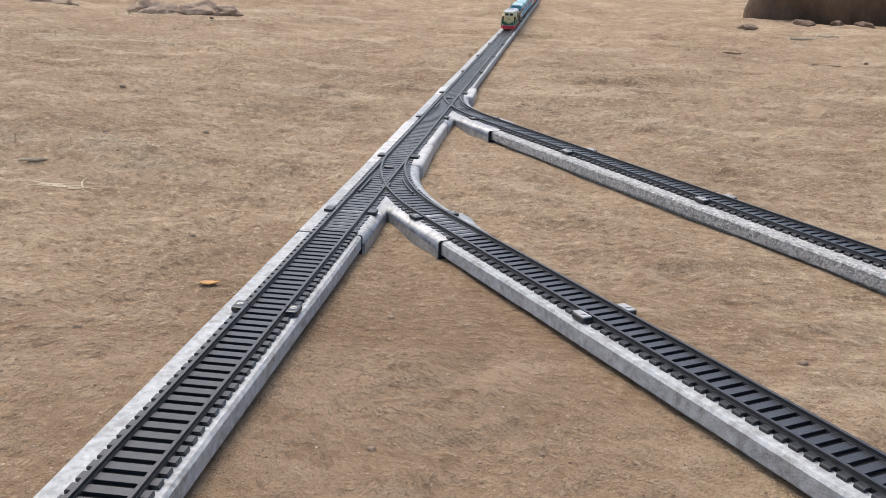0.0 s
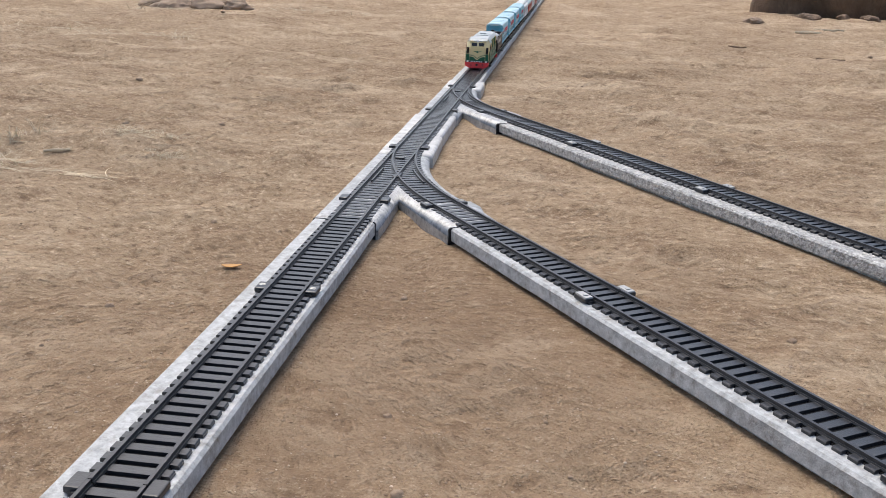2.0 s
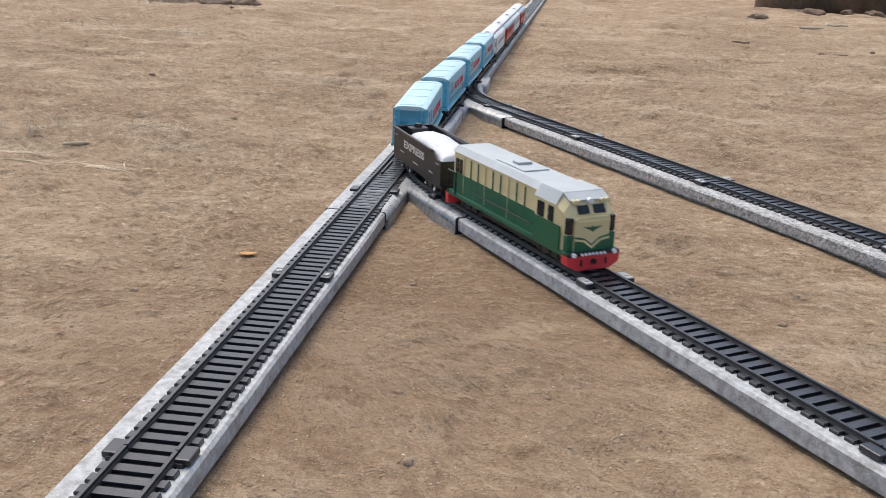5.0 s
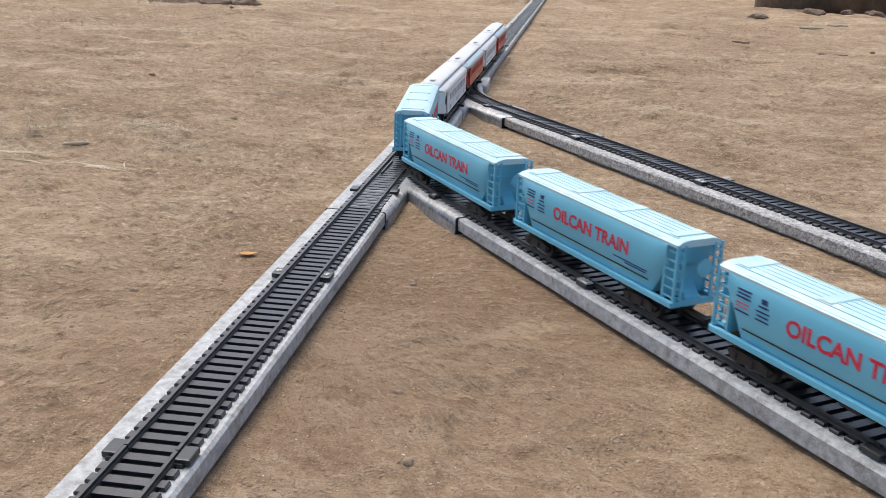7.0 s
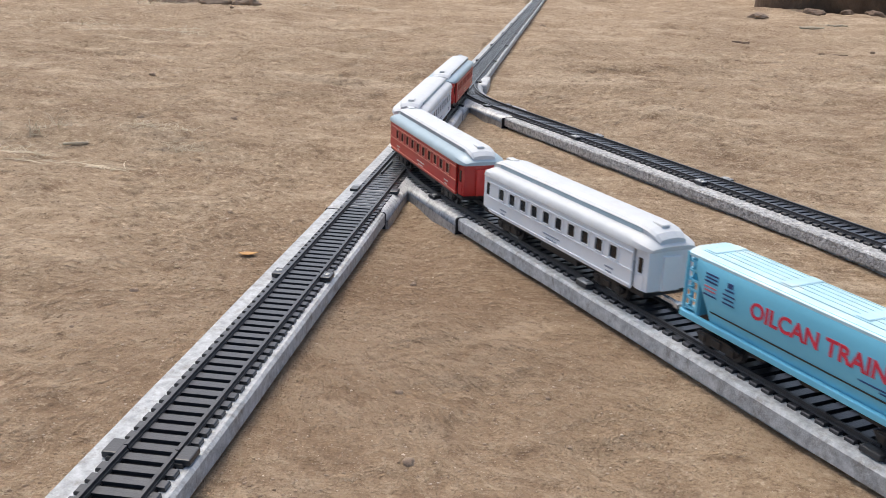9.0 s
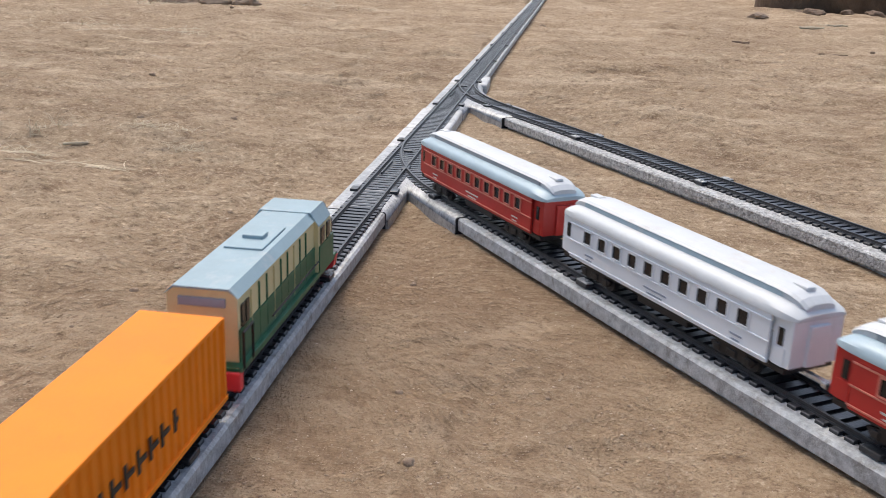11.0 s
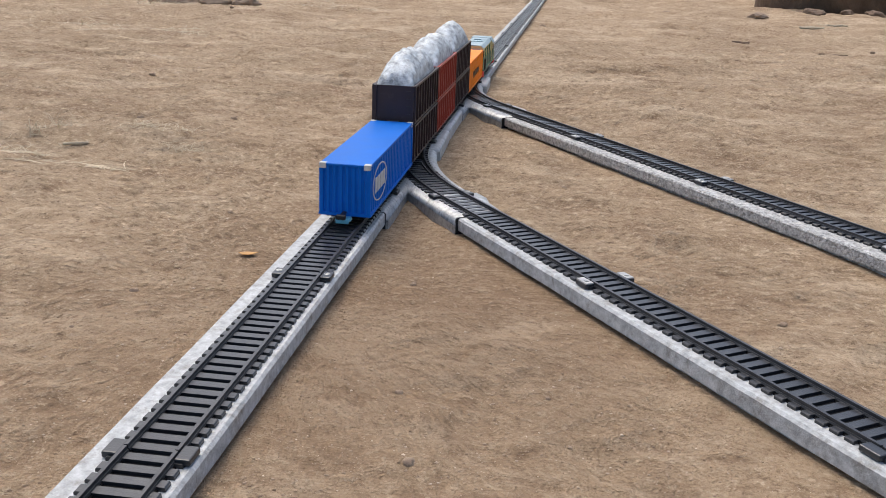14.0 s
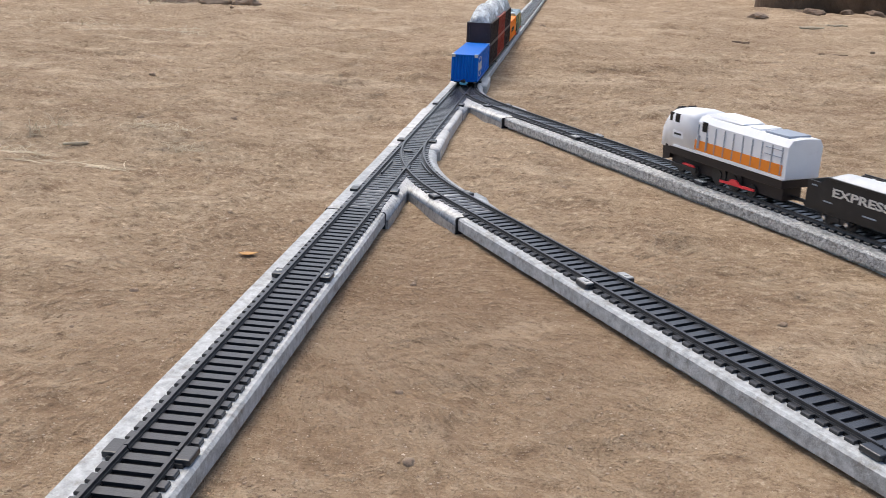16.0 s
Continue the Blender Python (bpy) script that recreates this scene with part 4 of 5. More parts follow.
def container_wagon(mat, name, label):
    L = 0.142
    h = L / 2
    ob = thing(name, label, "toy wagon", "container wagons")
    z0, z1, w = 0.0045, 0.0352, 0.0141
    # corrugated walls as one folded outline each
    bm = bmesh.new()
    n = 26
    def folded(count, length, deep):
        pts = []
        for i in range(count):
            a = -length / 2 + length * i / count
            s = length / count
            pts += [(a, 0.0), (a + 0.40 * s, 0.0), (a + 0.55 * s, -deep), (a + 0.85 * s, -deep)]
        return pts + [(length / 2, 0.0)]
    for sgn in (-1, 1):
        fl = [(x, sgn * (w + d)) for x, d in folded(n, L - 0.004, 0.0008)]
        bottom = [bm.verts.new((x, y, z0 + 0.001)) for x, y in fl]
        top = [bm.verts.new((x, y, z1 - 0.001)) for x, y in fl]
        for i in range(len(fl) - 1):
            bm.faces.new((bottom[i], bottom[i + 1], top[i + 1], top[i]))
    part("side_wall", bm, mat, ob)
    for e in (-1, 1):
        bm = bmesh.new()
        fl = [(e * (h + d - 0.0005), y) for y, d in folded(7, 2 * w - 0.003, 0.0009)]
        bottom = [bm.verts.new((x, y, z0 + 0.001)) for x, y in fl]
        top = [bm.verts.new((x, y, z1 - 0.001)) for x, y in fl]
        for i in range(len(fl) - 1):
            bm.faces.new((bottom[i], bottom[i + 1], top[i + 1], top[i]))
        part("end_wall", bm, mat, ob)
    bm = bmesh.new()
    box(bm, -h, h, -w - 0.0002, w + 0.0002, z1 - 0.0016, z1, 0.0004)
    part("roof", bm, mat, ob)
    bm = bmesh.new()
    for sgn in (-1, 1):
        box(bm, -h, h, sgn * w - 0.0007, sgn * w + 0.0007, z0, z0 + 0.0018, 0.0002)
        for e in (-1, 1):
            box(bm, e * (h - 0.001) - 0.001, e * (h - 0.001) + 0.001, sgn * (w - 0.0007) - 0.0011, sgn * (w - 0.0007) + 0.0011, z0, z1 - 0.0002, 0.0003)
    for e in (-1, 1):
        box(bm, e * (h - 0.0006) - 0.0006, e * (h - 0.0006) + 0.0006, -w, w, z0, z0 + 0.0018)
    part("corner_frame", bm, mat, ob)
    if mat is BLUE:
        for sgn in (-1, 1):
            for e in (-1, 1):
                bm = bmesh.new()
                box(bm, e * (h - 0.0016) - 0.0019, e * (h - 0.0016) + 0.0019, sgn * (w - 0.0016) - 0.0019, sgn * (w - 0.0016) + 0.0019, z1 - 0.0030, z1 + 0.0003, 0.0003)
                part("corner_casting", bm, WHITE_INK, ob, "worn pale corner casting")
            bm = bmesh.new()
            cx, cz, ra, rb = -h + 0.028, 0.0200, 0.0205, 0.0112
            ring = []
            for i in range(40):
                a = 2 * math.pi * i / 40
                ring.append([bm.verts.new((cx + k * ra * math.cos(a), sgn * (w + q), cz + k * rb * math.sin(a) + 0.0 * a)) for k, q in ((1.0, 0.0001), (1.0, 0.0003), (0.93, 0.0003), (0.93, 0.0001))])
            for i in range(40):
                a, b = ring[i], ring[(i + 1) % 40]
                for j in range(4):
                    bm.faces.new((a[j], b[j], b[(j + 1) % 4], a[(j + 1) % 4]))
            part("emblem_ring", bm, WHITE_INK, ob, "pale oval emblem outline")
            for i in range(4):
                bm = bmesh.new()
                x = cx - 0.0115 + i * 0.0077
                box(bm, x - 0.0028, x + 0.0028, sgn * (w + 0.0002) - 0.0002, sgn * (w + 0.0002) + 0.0002, cz - 0.0045, cz + 0.0045)
                part("emblem_bar", bm, WHITE_INK, ob)
    else:
        for sgn in (-1, 1):
            for i, ln in enumerate((0.0085, 0.003, 0.006, 0.006, 0.006, 0.006, 0.006, 0.003)):
                bm = bmesh.new()
                x = -0.026 + i * 0.0078
                box(bm, x - ln / 2, x - ln / 2 + 0.0016, sgn * (w + 0.0002) - 0.0002, sgn * (w + 0.0002) + 0.0002, 0.0150, 0.0222)
                box(bm, x - ln / 2, x + ln / 2, sgn * (w + 0.0002) - 0.0002, sgn * (w + 0.0002) + 0.0002, 0.0176, 0.0192)
                part("lettering_bar", bm, BLACK_INK, ob, "black illegible lettering")
    bm = bmesh.new()
    box(bm, -h + 0.003, h - 0.003, -0.0115, 0.0115, 0.0030, z0 + 0.0003, 0.0004)
    part("flat_deck", bm, BLACK, ob)
    for e in (-1, 1):
        bogie(ob, e * (h - 0.026))
        coupler(ob, e * h, e)
    if mat is BLUE:
        bm = bmesh.new()
        box(bm, -h - 0.0050, -h + 0.0005, -0.0042, 0.0042, 0.0022, 0.0045, 0.0006)
        box(bm, -h - 0.0062, -h - 0.0045, -0.0036, 0.0036, 0.0014, 0.0042, 0.0006)
        part("rear_hook", bm, HOPPER_BLUE, ob, "light blue plastic coupling hook")
    return ob, L


def tender():
    L = 0.100
    h = L / 2
    ob = thing("tender", "black coal tender with pale load and lettering", "toy wagon", "tenders")
    w, z0, z1 = 0.0136, 0.0100, 0.0295
    bm = bmesh.new()
    for sgn in (-1, 1):
        y0, y1 = sorted((sgn * w, sgn * (w - 0.0012)))
        prism(bm, [(-h, z0), (h, z0), (h, z1 - 0.004), (h - 0.010, z1 - 0.004), (h - 0.016, z1), (-h, z1 + 0.0005)], y0, y1, "y")
    for e in (-1, 1):
        x0, x1 = sorted((e * h, e * (h - 0.0012)))
        box(bm, x0, x1, -w + 0.0011, w - 0.0011, z0, z1 - (0.004 if e > 0 else 0))
    box(bm, -h + 0.001, h - 0.001, -w + 0.001, w - 0.001, z0, z1 - 0.007)
    part("tank", bm, BLACK, ob)
    bm = bmesh.new()
    for sgn in (-1, 1):
        box(bm, -h + 0.0, h - 0.016, sgn * (w + 0.0004) - 0.0007, sgn * (w + 0.0004) + 0.0007, z1 - 0.0006, z1 + 0.0008, 0.0002)
    box(bm, -h - 0.0006, -h + 0.0008, -w, w, z1 - 0.0006, z1 + 0.0008, 0.0002)
    part("rim", bm, BLACK, ob)
    bm = bmesh.new()
    box(bm, -h + 0.004, -h + 0.014, -0.006, 0.006, z1 - 0.003, z1 + 0.0010, 0.0008)
    drum(bm, -h + 0.009, 0, z1 + 0.0022, 0.0026, 0.0026, "z", 14)
    part("water_hatch", bm, BLACK, ob)
    bm = bmesh.new()
    heap(bm, -h + 0.017, h - 0.006, w - 0.0022, z1 - 0.0065, z1 + 0.0030, 9)
    part("load", bm, COACH_ROOF, ob, "white powdery load", smooth=True)
    for sgn in (-1, 1):
        lettering("lettering", "EXPRESS", 0.0070, WHITE_INK, ob, side(-0.004 if sgn < 0 else 0.008, sgn * (w + 0.0002), 0.0216), "pale lettering", 0.043)
        for x, zz, ln in ((-0.030, 0.0155, 0.008), (0.0, 0.0135, 0.010), (0.032, 0.0150, 0.007), (-0.044, 0.0250, 0.004), (0.044, 0.0230, 0.004)):
            bm = bmesh.new()
            box(bm, x - ln / 2, x + ln / 2, sgn * (w + 0.0001) - 0.0002, sgn * (w + 0.0001) + 0.0002, zz - 0.0004, zz + 0.0004)
            part("marking", bm, PANEL_LINE, ob)
    bm = bmesh.new()
    box(bm, -h - 0.001, h + 0.001, -0.0128, 0.0128, 0.0072, 0.0104, 0.0004)
    part("underframe", bm, BLACK, ob)
    for e in (-1, 1):
        bogie(ob, e * (h - 0.024), True)
        coupler(ob, e * h, e)
    return ob, L


def diesel_body_profile(w, z0, z1, cham):
    return [(-w, z0), (w, z0), (w, z1 - cham), (w - cham, z1), (-w + cham, z1), (-w, z1 - cham)]


def green_loco(label, roof):
    L = 0.144
    h = L / 2
    ob = thing("diesel_locomotive", label, "toy locomotive", "green and cream locomotives")
    w, z0, z1 = 0.0138, 0.0100, 0.0385
    # long hood, narrower; cab at the front
    bm = bmesh.new()
    hw = 0.0118
    prism(bm, [(-hw, z0), (hw, z0), (hw, z1 - 0.0035), (hw - 0.0030, z1 - 0.0006), (-hw + 0.0030, z1 - 0.0006), (-hw, z1 - 0.0035)], -h + 0.006, h - 0.034)
    part("hood", bm, CREAM, ob)
    bm = bmesh.new()
    cx = h - 0.036
    def ring(x, top, wide, low=z0):
        return [(x, wide, low), (x, wide, top - 0.006), (x, wide - 0.0035, top - 0.0005), (x, -wide + 0.0035, top - 0.0005), (x, -wide, top - 0.006), (x, -wide, low)]
    loft(bm, [ring(cx, z1, w), ring(h - 0.016, z1, w), ring(h - 0.010, z1 - 0.0030, w - 0.0008), ring(h - 0.006, z1 - 0.009, w - 0.0020)])
    cab = part("cab", bm, CREAM, ob)
    # grey roof over hood and cab with hatches
    bm = bmesh.new()
    prism(bm, [(-hw - 0.0006, z1 - 0.0034), (-hw + 0.0024, z1), (hw - 0.0024, z1), (hw + 0.0006, z1 - 0.0034), (hw - 0.0026, z1 - 0.0008), (-hw + 0.0026, z1 - 0.0008)], -h + 0.005, cx + 0.0005)
    prism(bm, [(-w - 0.0004, z1 - 0.0058), (-w + 0.0031, z1 + 0.0004), (w - 0.0031, z1 + 0.0004), (w + 0.0004, z1 - 0.0058), (w - 0.0033, z1 - 0.0006), (-w + 0.0033, z1 - 0.0006)], cx - 0.001, h - 0.0155)
    rf = part("roof", bm, roof, ob, "dusty grey roof")
    bm = bmesh.new()
    box(bm, -0.022, 0.010, -0.0072, 0.0072, z1 - 0.0006, z1 + 0.0008, 0.0003)
    box(bm, -0.010, -0.003, -0.0040, 0.0040, z1, z1 + 0.0024, 0.0004)
    part("roof_hatch", bm, roof, rf)
    bm = bmesh.new()
    prism(bm, [(h - 0.0158, z1 + 0.0004), (h - 0.0092, z1 - 0.0026), (h - 0.0092, z1 - 0.0034), (h - 0.0158, z1 - 0.0006)], -w + 0.0032, w - 0.0032, "y")
    part("visor", bm, PALE_ROOF, rf, "white sloped visor above the cab front")
    # green lower panels
    for sgn in (-1, 1):
        bm = bmesh.new()
        y = sgn * (hw + 0.0002)
        box(bm, -h + 0.0065, cx, y - 0.0003, y + 0.0003, z0, z0 + 0.0125)
        y = sgn * (w + 0.0002)
        box(bm, cx + 0.0006, h - 0.0105, y - 0.0003, y + 0.0003, z0, z0 + 0.0125)
        part("green_panel", bm, GREEN, ob, "dark green lower panel")
        for x, ln in ((cx + 0.0060, 0.0062), (cx + 0.0160, 0.0048)):
            bm = bmesh.new()
            box(bm, x - ln / 2, x + ln / 2, y - 0.0004, y + 0.0004, z1 - 0.0155, z1 - 0.0075, 0.0002)
            part("window", bm, GLASS_DARK, cab)
        for i in range(9):
            bm = bmesh.new()
            x = -h + 0.020 + i * 0.0092
            y = sgn * (hw + 0.0003)
            box(bm, x - 0.0002, x + 0.0002, y - 0.0003, y + 0.0003, z0 + 0.001, z1 - 0.005)
            part("panel_line", bm, GREEN if i % 3 else CREAM, ob)
        bm = bmesh.new()
        y = sgn * (hw + 0.0003)
        for x in (-h + 0.0105, -h + 0.0155):
            box(bm, x - 0.0016, x + 0.0016, y - 0.0003, y + 0.0003, z1 - 0.0155, z1 - 0.0070)
        part("rear_window", bm, GLASS_DARK, ob)
        # handrails along the running board
        bm = bmesh.new()
        yy = sgn * (w + 0.0004)
        for x in [-h + 0.004, -h + 0.014]:
            drum(bm, x, yy, z0 + 0.006, 0.0005, 0.014, "z", 6)
        drum(bm, -h + 0.009, yy, z0 + 0.013, 0.0005, 0.0105, "x", 6)
        drum(bm, 0.0, yy, z0 + 0.0062, 0.0004, L - 0.076, "x", 6)
        part("handrail", bm, BLACK, ob)
    bm = bmesh.new()
    box(bm, -h + 0.001, h - 0.004, -w - 0.0002, w + 0.0002, z0 - 0.0024, z0 + 0.0001, 0.0003)
    part("running_board", bm, GREEN, ob)
    # cab front: low nose with the green chevron
    bm = bmesh.new()
    xf = h - 0.0045
    prism(bm, [(-0.0092, z0 - 0.001), (0.0092, z0 - 0.001), (0.0092, z0 + 0.0165), (0.0080, z0 + 0.0180), (-0.0080, z0 + 0.0180), (-0.0092, z0 + 0.0165)], h - 0.012, xf)
    nose = part("nose", bm, CREAM, ob)
    bm = bmesh.new()
    prism(bm, [(-0.0091, z0 - 0.0008), (0.0091, z0 - 0.0008), (0.0091, z0 + 0.0080), (0.0040, z0 + 0.0068), (0, z0 + 0.0035), (-0.0040, z0 + 0.0068), (-0.0091, z0 + 0.0080)], xf - 0.0002, xf + 0.0003)
    part("green_chevron", bm, GREEN, nose)
    bm = bmesh.new()
    prism(bm, [(0, z0 + 0.0010), (0.0044, z0 + 0.0048), (0.0091, z0 + 0.0058), (0.0091, z0 + 0.0070), (0.0040, z0 + 0.0060), (0, z0 + 0.0026), (-0.0040, z0 + 0.0060), (-0.0091, z0 + 0.0070), (-0.0091, z0 + 0.0058), (-0.0044, z0 + 0.0048)], xf, xf + 0.0005)
    part("cream_chevron", bm, CREAM, nose)
    bm = bmesh.new()
    prism(bm, [(-0.0050, z0 + 0.0128), (-0.0010, z0 + 0.0110), (0, z0 + 0.0100), (0.0010, z0 + 0.0110), (0.0050, z0 + 0.0128), (0.0012, z0 + 0.0124), (0, z0 + 0.0130), (-0.0012, z0 + 0.0124)], xf, xf + 0.0004)
    part("winged_badge", bm, GREEN, nose)
    bm = bmesh.new()
    box(bm, xf - 0.0003, xf + 0.0007, -0.0082, 0.0082, z0 + 0.0150, z0 + 0.0160, 0.0002)
    part("nose_bar", bm, CREAM, nose)
    for y in (-0.0112, 0.0112):
        bm = bmesh.new()
        box(bm, h - 0.0085, h - 0.0053, y - 0.0014, y + 0.0014, z0 + 0.0090, z0 + 0.0175, 0.0003)
        part("side_front_window", bm, GLASS_DARK, cab)
        bm = bmesh.new()
        box(bm, h - 0.0085, h - 0.0052, y - 0.0017, y + 0.0017, z0 - 0.001, z0 + 0.0085, 0.0003)
        part("green_corner", bm, GREEN, cab)
    slope = math.degrees(math.atan2(0.004, 0.006))
    for y in (-0.0042, 0.0042):
        bm = bmesh.new()
        box(bm, -0.0004, 0.0004, -0.0030, 0.0030, -0.0024, 0.0024, 0.0002)
        ob2 = part("windscreen", bm, GLASS_DARK, cab)
        ob2.matrix_basis = pose(h - 0.0072, y, z1 - 0.0072, 0, -slope, 0)
    for y, r in ((0.0, 0.0015), (-0.0065, 0.0011), (0.0065, 0.0011), (-0.0085, 0.0011), (0.0085, 0.0011)):
        bm = bmesh.new()
        drum(bm, h - 0.0088, y, z1 - 0.0032, r, 0.0022, "x", 12)
        part("headlight", bm, LOCO_WHITE if y == 0 else CREAM, cab)
    # red pilot with coupler opening and small lamps
    bm = bmesh.new()
    prism(bm, [(-0.0142, 0.0085), (0.0142, 0.0085), (0.0135, 0.0035), (0.0088, 0.0006), (-0.0088, 0.0006), (-0.0135, 0.0035)], h - 0.0075, h - 0.0015)
    pil = part("pilot", bm, PILOT_RED, ob, "bright red pilot plate")
    bm = bmesh.new()
    drum(bm, h - 0.0012, 0, 0.0052, 0.0014, 0.0016, "x", 12)
    part("coupler_hole", bm, BLACK, pil)
    for y in (-0.0066, 0.0066):
        bm = bmesh.new()
        box(bm, h - 0.0016, h - 0.0010, y - 0.0004, y + 0.0004, 0.0032, 0.0065)
        part("pilot_slot", bm, BLACK, pil)
    for y in (-0.0108, -0.0065, -0.0045, -0.0025, -0.0005, 0.0015, 0.0035, 0.0055, 0.0108):
        bm = bmesh.new()
        drum(bm, h - 0.0012, y, 0.0093, 0.0012 if abs(y) > 0.01 else 0.0007, 0.0014, "x", 10)
        part("marker_light", bm, LOCO_WHITE, pil)
    bm = bmesh.new()
    box(bm, h - 0.008, h - 0.0014, -0.0138, 0.0138, 0.0083, 0.0100, 0.0002)
    part("front_sill", bm, BLACK, ob)
    # rear: dark glazed panel and red pilot
    bm = bmesh.new()
    box(bm, -h + 0.0053, -h + 0.0062, -0.0080, 0.0080, z1 - 0.0075, z1 - 0.0040, 0.0003)
    part("rear_lamp_panel", bm, PANEL_LINE, ob)
    bm = bmesh.new()
    box(bm, -h, -h + 0.004, -0.0140, 0.0140, 0.0012, 0.0085, 0.0005)
    part("pilot", bm, PILOT_RED, ob)
    bm = bmesh.new()
    box(bm, -h + 0.034, h - 0.034, -0.0095, 0.0095, 0.0022, 0.0080, 0.0008)
    part("fuel_tank", bm, BLACK, ob)
    for e in (-1, 1):
        bogie(ob, e * (h - 0.026))
        coupler(ob, -h, -1) if e < 0 else None
    return ob, L


def white_loco():
    L = 0.134
    h = L / 2
    ob = thing("diesel_locomotive", "white toy locomotive with orange band and dark running gear", "toy locomotive")
    w, z0, z1 = 0.0138, 0.0200, 0.0498
    bm = bmesh.new()
    def ring(x, top, wide, low=z0):
        return [(x, wide, low), (x, wide, top - 0.0050), (x, wide - 0.0028, top - 0.0008), (x, 0, top), (x, -wide + 0.0028, top - 0.0008), (x, -wide, top - 0.0050), (x, -wide, low)]
    loft(bm, [ring(-h, z1 - 0.004, w), ring(h - 0.045, z1 - 0.003, w)])
    body = part("body", bm, LOCO_WHITE, ob)
    bm = bmesh.new()
    loft(bm, [ring(h - 0.0452, z1 - 0.0026, w + 0.0002), ring(h - 0.030, z1 - 0.0018, w + 0.0002), ring(h - 0.016, z1 - 0.0030, w - 0.0002, z0 - 0.0015), ring(h - 0.008, z1 - 0.0072, w - 0.0014, z0 - 0.003), ring(h - 0.002, z1 - 0.0150, w - 0.0032, z0 - 0.0035), ring(h, z1 - 0.0200, w - 0.0045, z0 - 0.0030)])
    cab = part("cab", bm, LOCO_WHITE, ob, smooth=True)
    # raised roof hump and grille
    bm = bmesh.new()
    loft(bm, [[(x, y, z) for y, z in ((0.0095, z1 - 0.0035), (0.0082, t), (-0.0082, t), (-0.0095, z1 - 0.0035))] for x, t in ((-0.018, z1 - 0.003), (-0.012, z1 - 0.0014), (0.012, z1 - 0.001), (0.020, z1 - 0.0024))])
    part("roof_hump", bm, LOCO_WHITE, body)
    for x, ln in ((-0.030, 0.010), (-0.050, 0.022)):
        bm = bmesh.new()
        box(bm, x - ln / 2, x + ln / 2, -0.0088, 0.0088, z1 - 0.0046, z1 - 0.0030, 0.0003)
        part("roof_grille", bm, LOCO_WHITE if ln < 0.02 else PANEL_LINE, body)
    for sgn in (-1, 1):
        y = sgn * (w + 0.0001)
        bm = bmesh.new()
        box(bm, -h + 0.003, h - 0.044, y - 0.0002, y + 0.0002, z0 + 0.0015, z0 + 0.0088)
        part("orange_band", bm, LOCO_ORANGE, ob, "orange lower band")
        y = sgn * (w + 0.0003)
        for i in range(10):
            bm = bmesh.new()
            x = -h + 0.0045 + i * 0.0092
            box(bm, x - 0.0003, x + 0.0003, y - 0.0002, y + 0.0002, z0 + 0.002, z1 - 0.0095)
            part("panel_line", bm, PANEL_LINE, body)
        for zz in (0.0135, 0.0180):
            bm = bmesh.new()
            box(bm, -h + 0.0045, -h + 0.020, y - 0.0002, y + 0.0002, z0 + zz - 0.0002, z0 + zz + 0.0002)
            part("panel_line", bm, PANEL_LINE, body)
        bm = bmesh.new()
        box(bm, h - 0.056, h - 0.0505, y - 0.0004, y + 0.0003, z1 - 0.0140, z1 - 0.0070, 0.0002)
        part("side_window", bm, GLASS_DARK, body)
        for x in (h - 0.0565, h - 0.048):
            bm = bmesh.new()
            box(bm, x - 0.0009, x + 0.0009, y - 0.0002, y + 0.0004, z0 + 0.003, z0 + 0.0125, 0.0002)
            part("door_rail", bm, PANEL_LINE, body)
        for x, ln in ((h - 0.022, 0.0050), (h - 0.0145, 0.0042)):
            bm = bmesh.new()
            yy = sgn * (w - (0.0002 if ln > 0.0045 else 0.0008))
            box(bm, x - ln / 2, x + ln / 2, yy - 0.0006, yy + 0.0006, z1 - 0.0125, z1 - 0.0062, 0.0003)
            part("cab_window", bm, GLASS_DARK, cab)
        bm = bmesh.new()
        yy = sgn * (w - 0.0001)
        box(bm, h - 0.030, h - 0.018, yy - 0.0003, yy + 0.0003, z0 + 0.0062, z0 + 0.0110)
        part("number_frame", bm, LOCO_WHITE, cab)
        bm = bmesh.new()
        yy = sgn * (w + 0.0002)
        box(bm, h - 0.028, h - 0.020, yy - 0.0002, yy + 0.0002, z0 + 0.0082, z0 + 0.0096)
        part("marking", bm, BLACK_INK, cab)
    for y in (-0.0045, 0.0045):
        bm = bmesh.new()
        box(bm, -0.0004, 0.0004, -0.0034, 0.0034, -0.0028, 0.0028, 0.0002)
        ws = part("windscreen", bm, GLASS_DARK, cab)
        ws.matrix_basis = pose(h - 0.0115, y, z1 - 0.0045, 0, -50, 0)
    # white sill, dark frame, toy drive wheels with red rods
    bm = bmesh.new()
    box(bm, -h + 0.001, h - 0.020, -w - 0.0005, w + 0.0005, z0 - 0.0010, z0 + 0.0006, 0.0002)
    part("sill", bm, LOCO_WHITE, ob)
    bm = bmesh.new()
    box(bm, -h + 0.002, h - 0.010, -w + 0.0006, w - 0.0006, 0.0130, z0 - 0.0008, 0.0004)
    box(bm, -h + 0.006, h - 0.012, -0.0075, 0.0075, 0.0035, 0.0135, 0.0004)
    prism(bm, [(h - 0.012, z0 - 0.001), (h - 0.003, z0 - 0.002), (h - 0.004, 0.0060), (h - 0.012, 0.0080)], -0.0100, 0.0100, "y")
    part("underframe", bm, material("dark_maroon_frame", (0.014, 0.008, 0.009), 0.5, 0.0, 0.2, 60, 900, 0.1), ob)
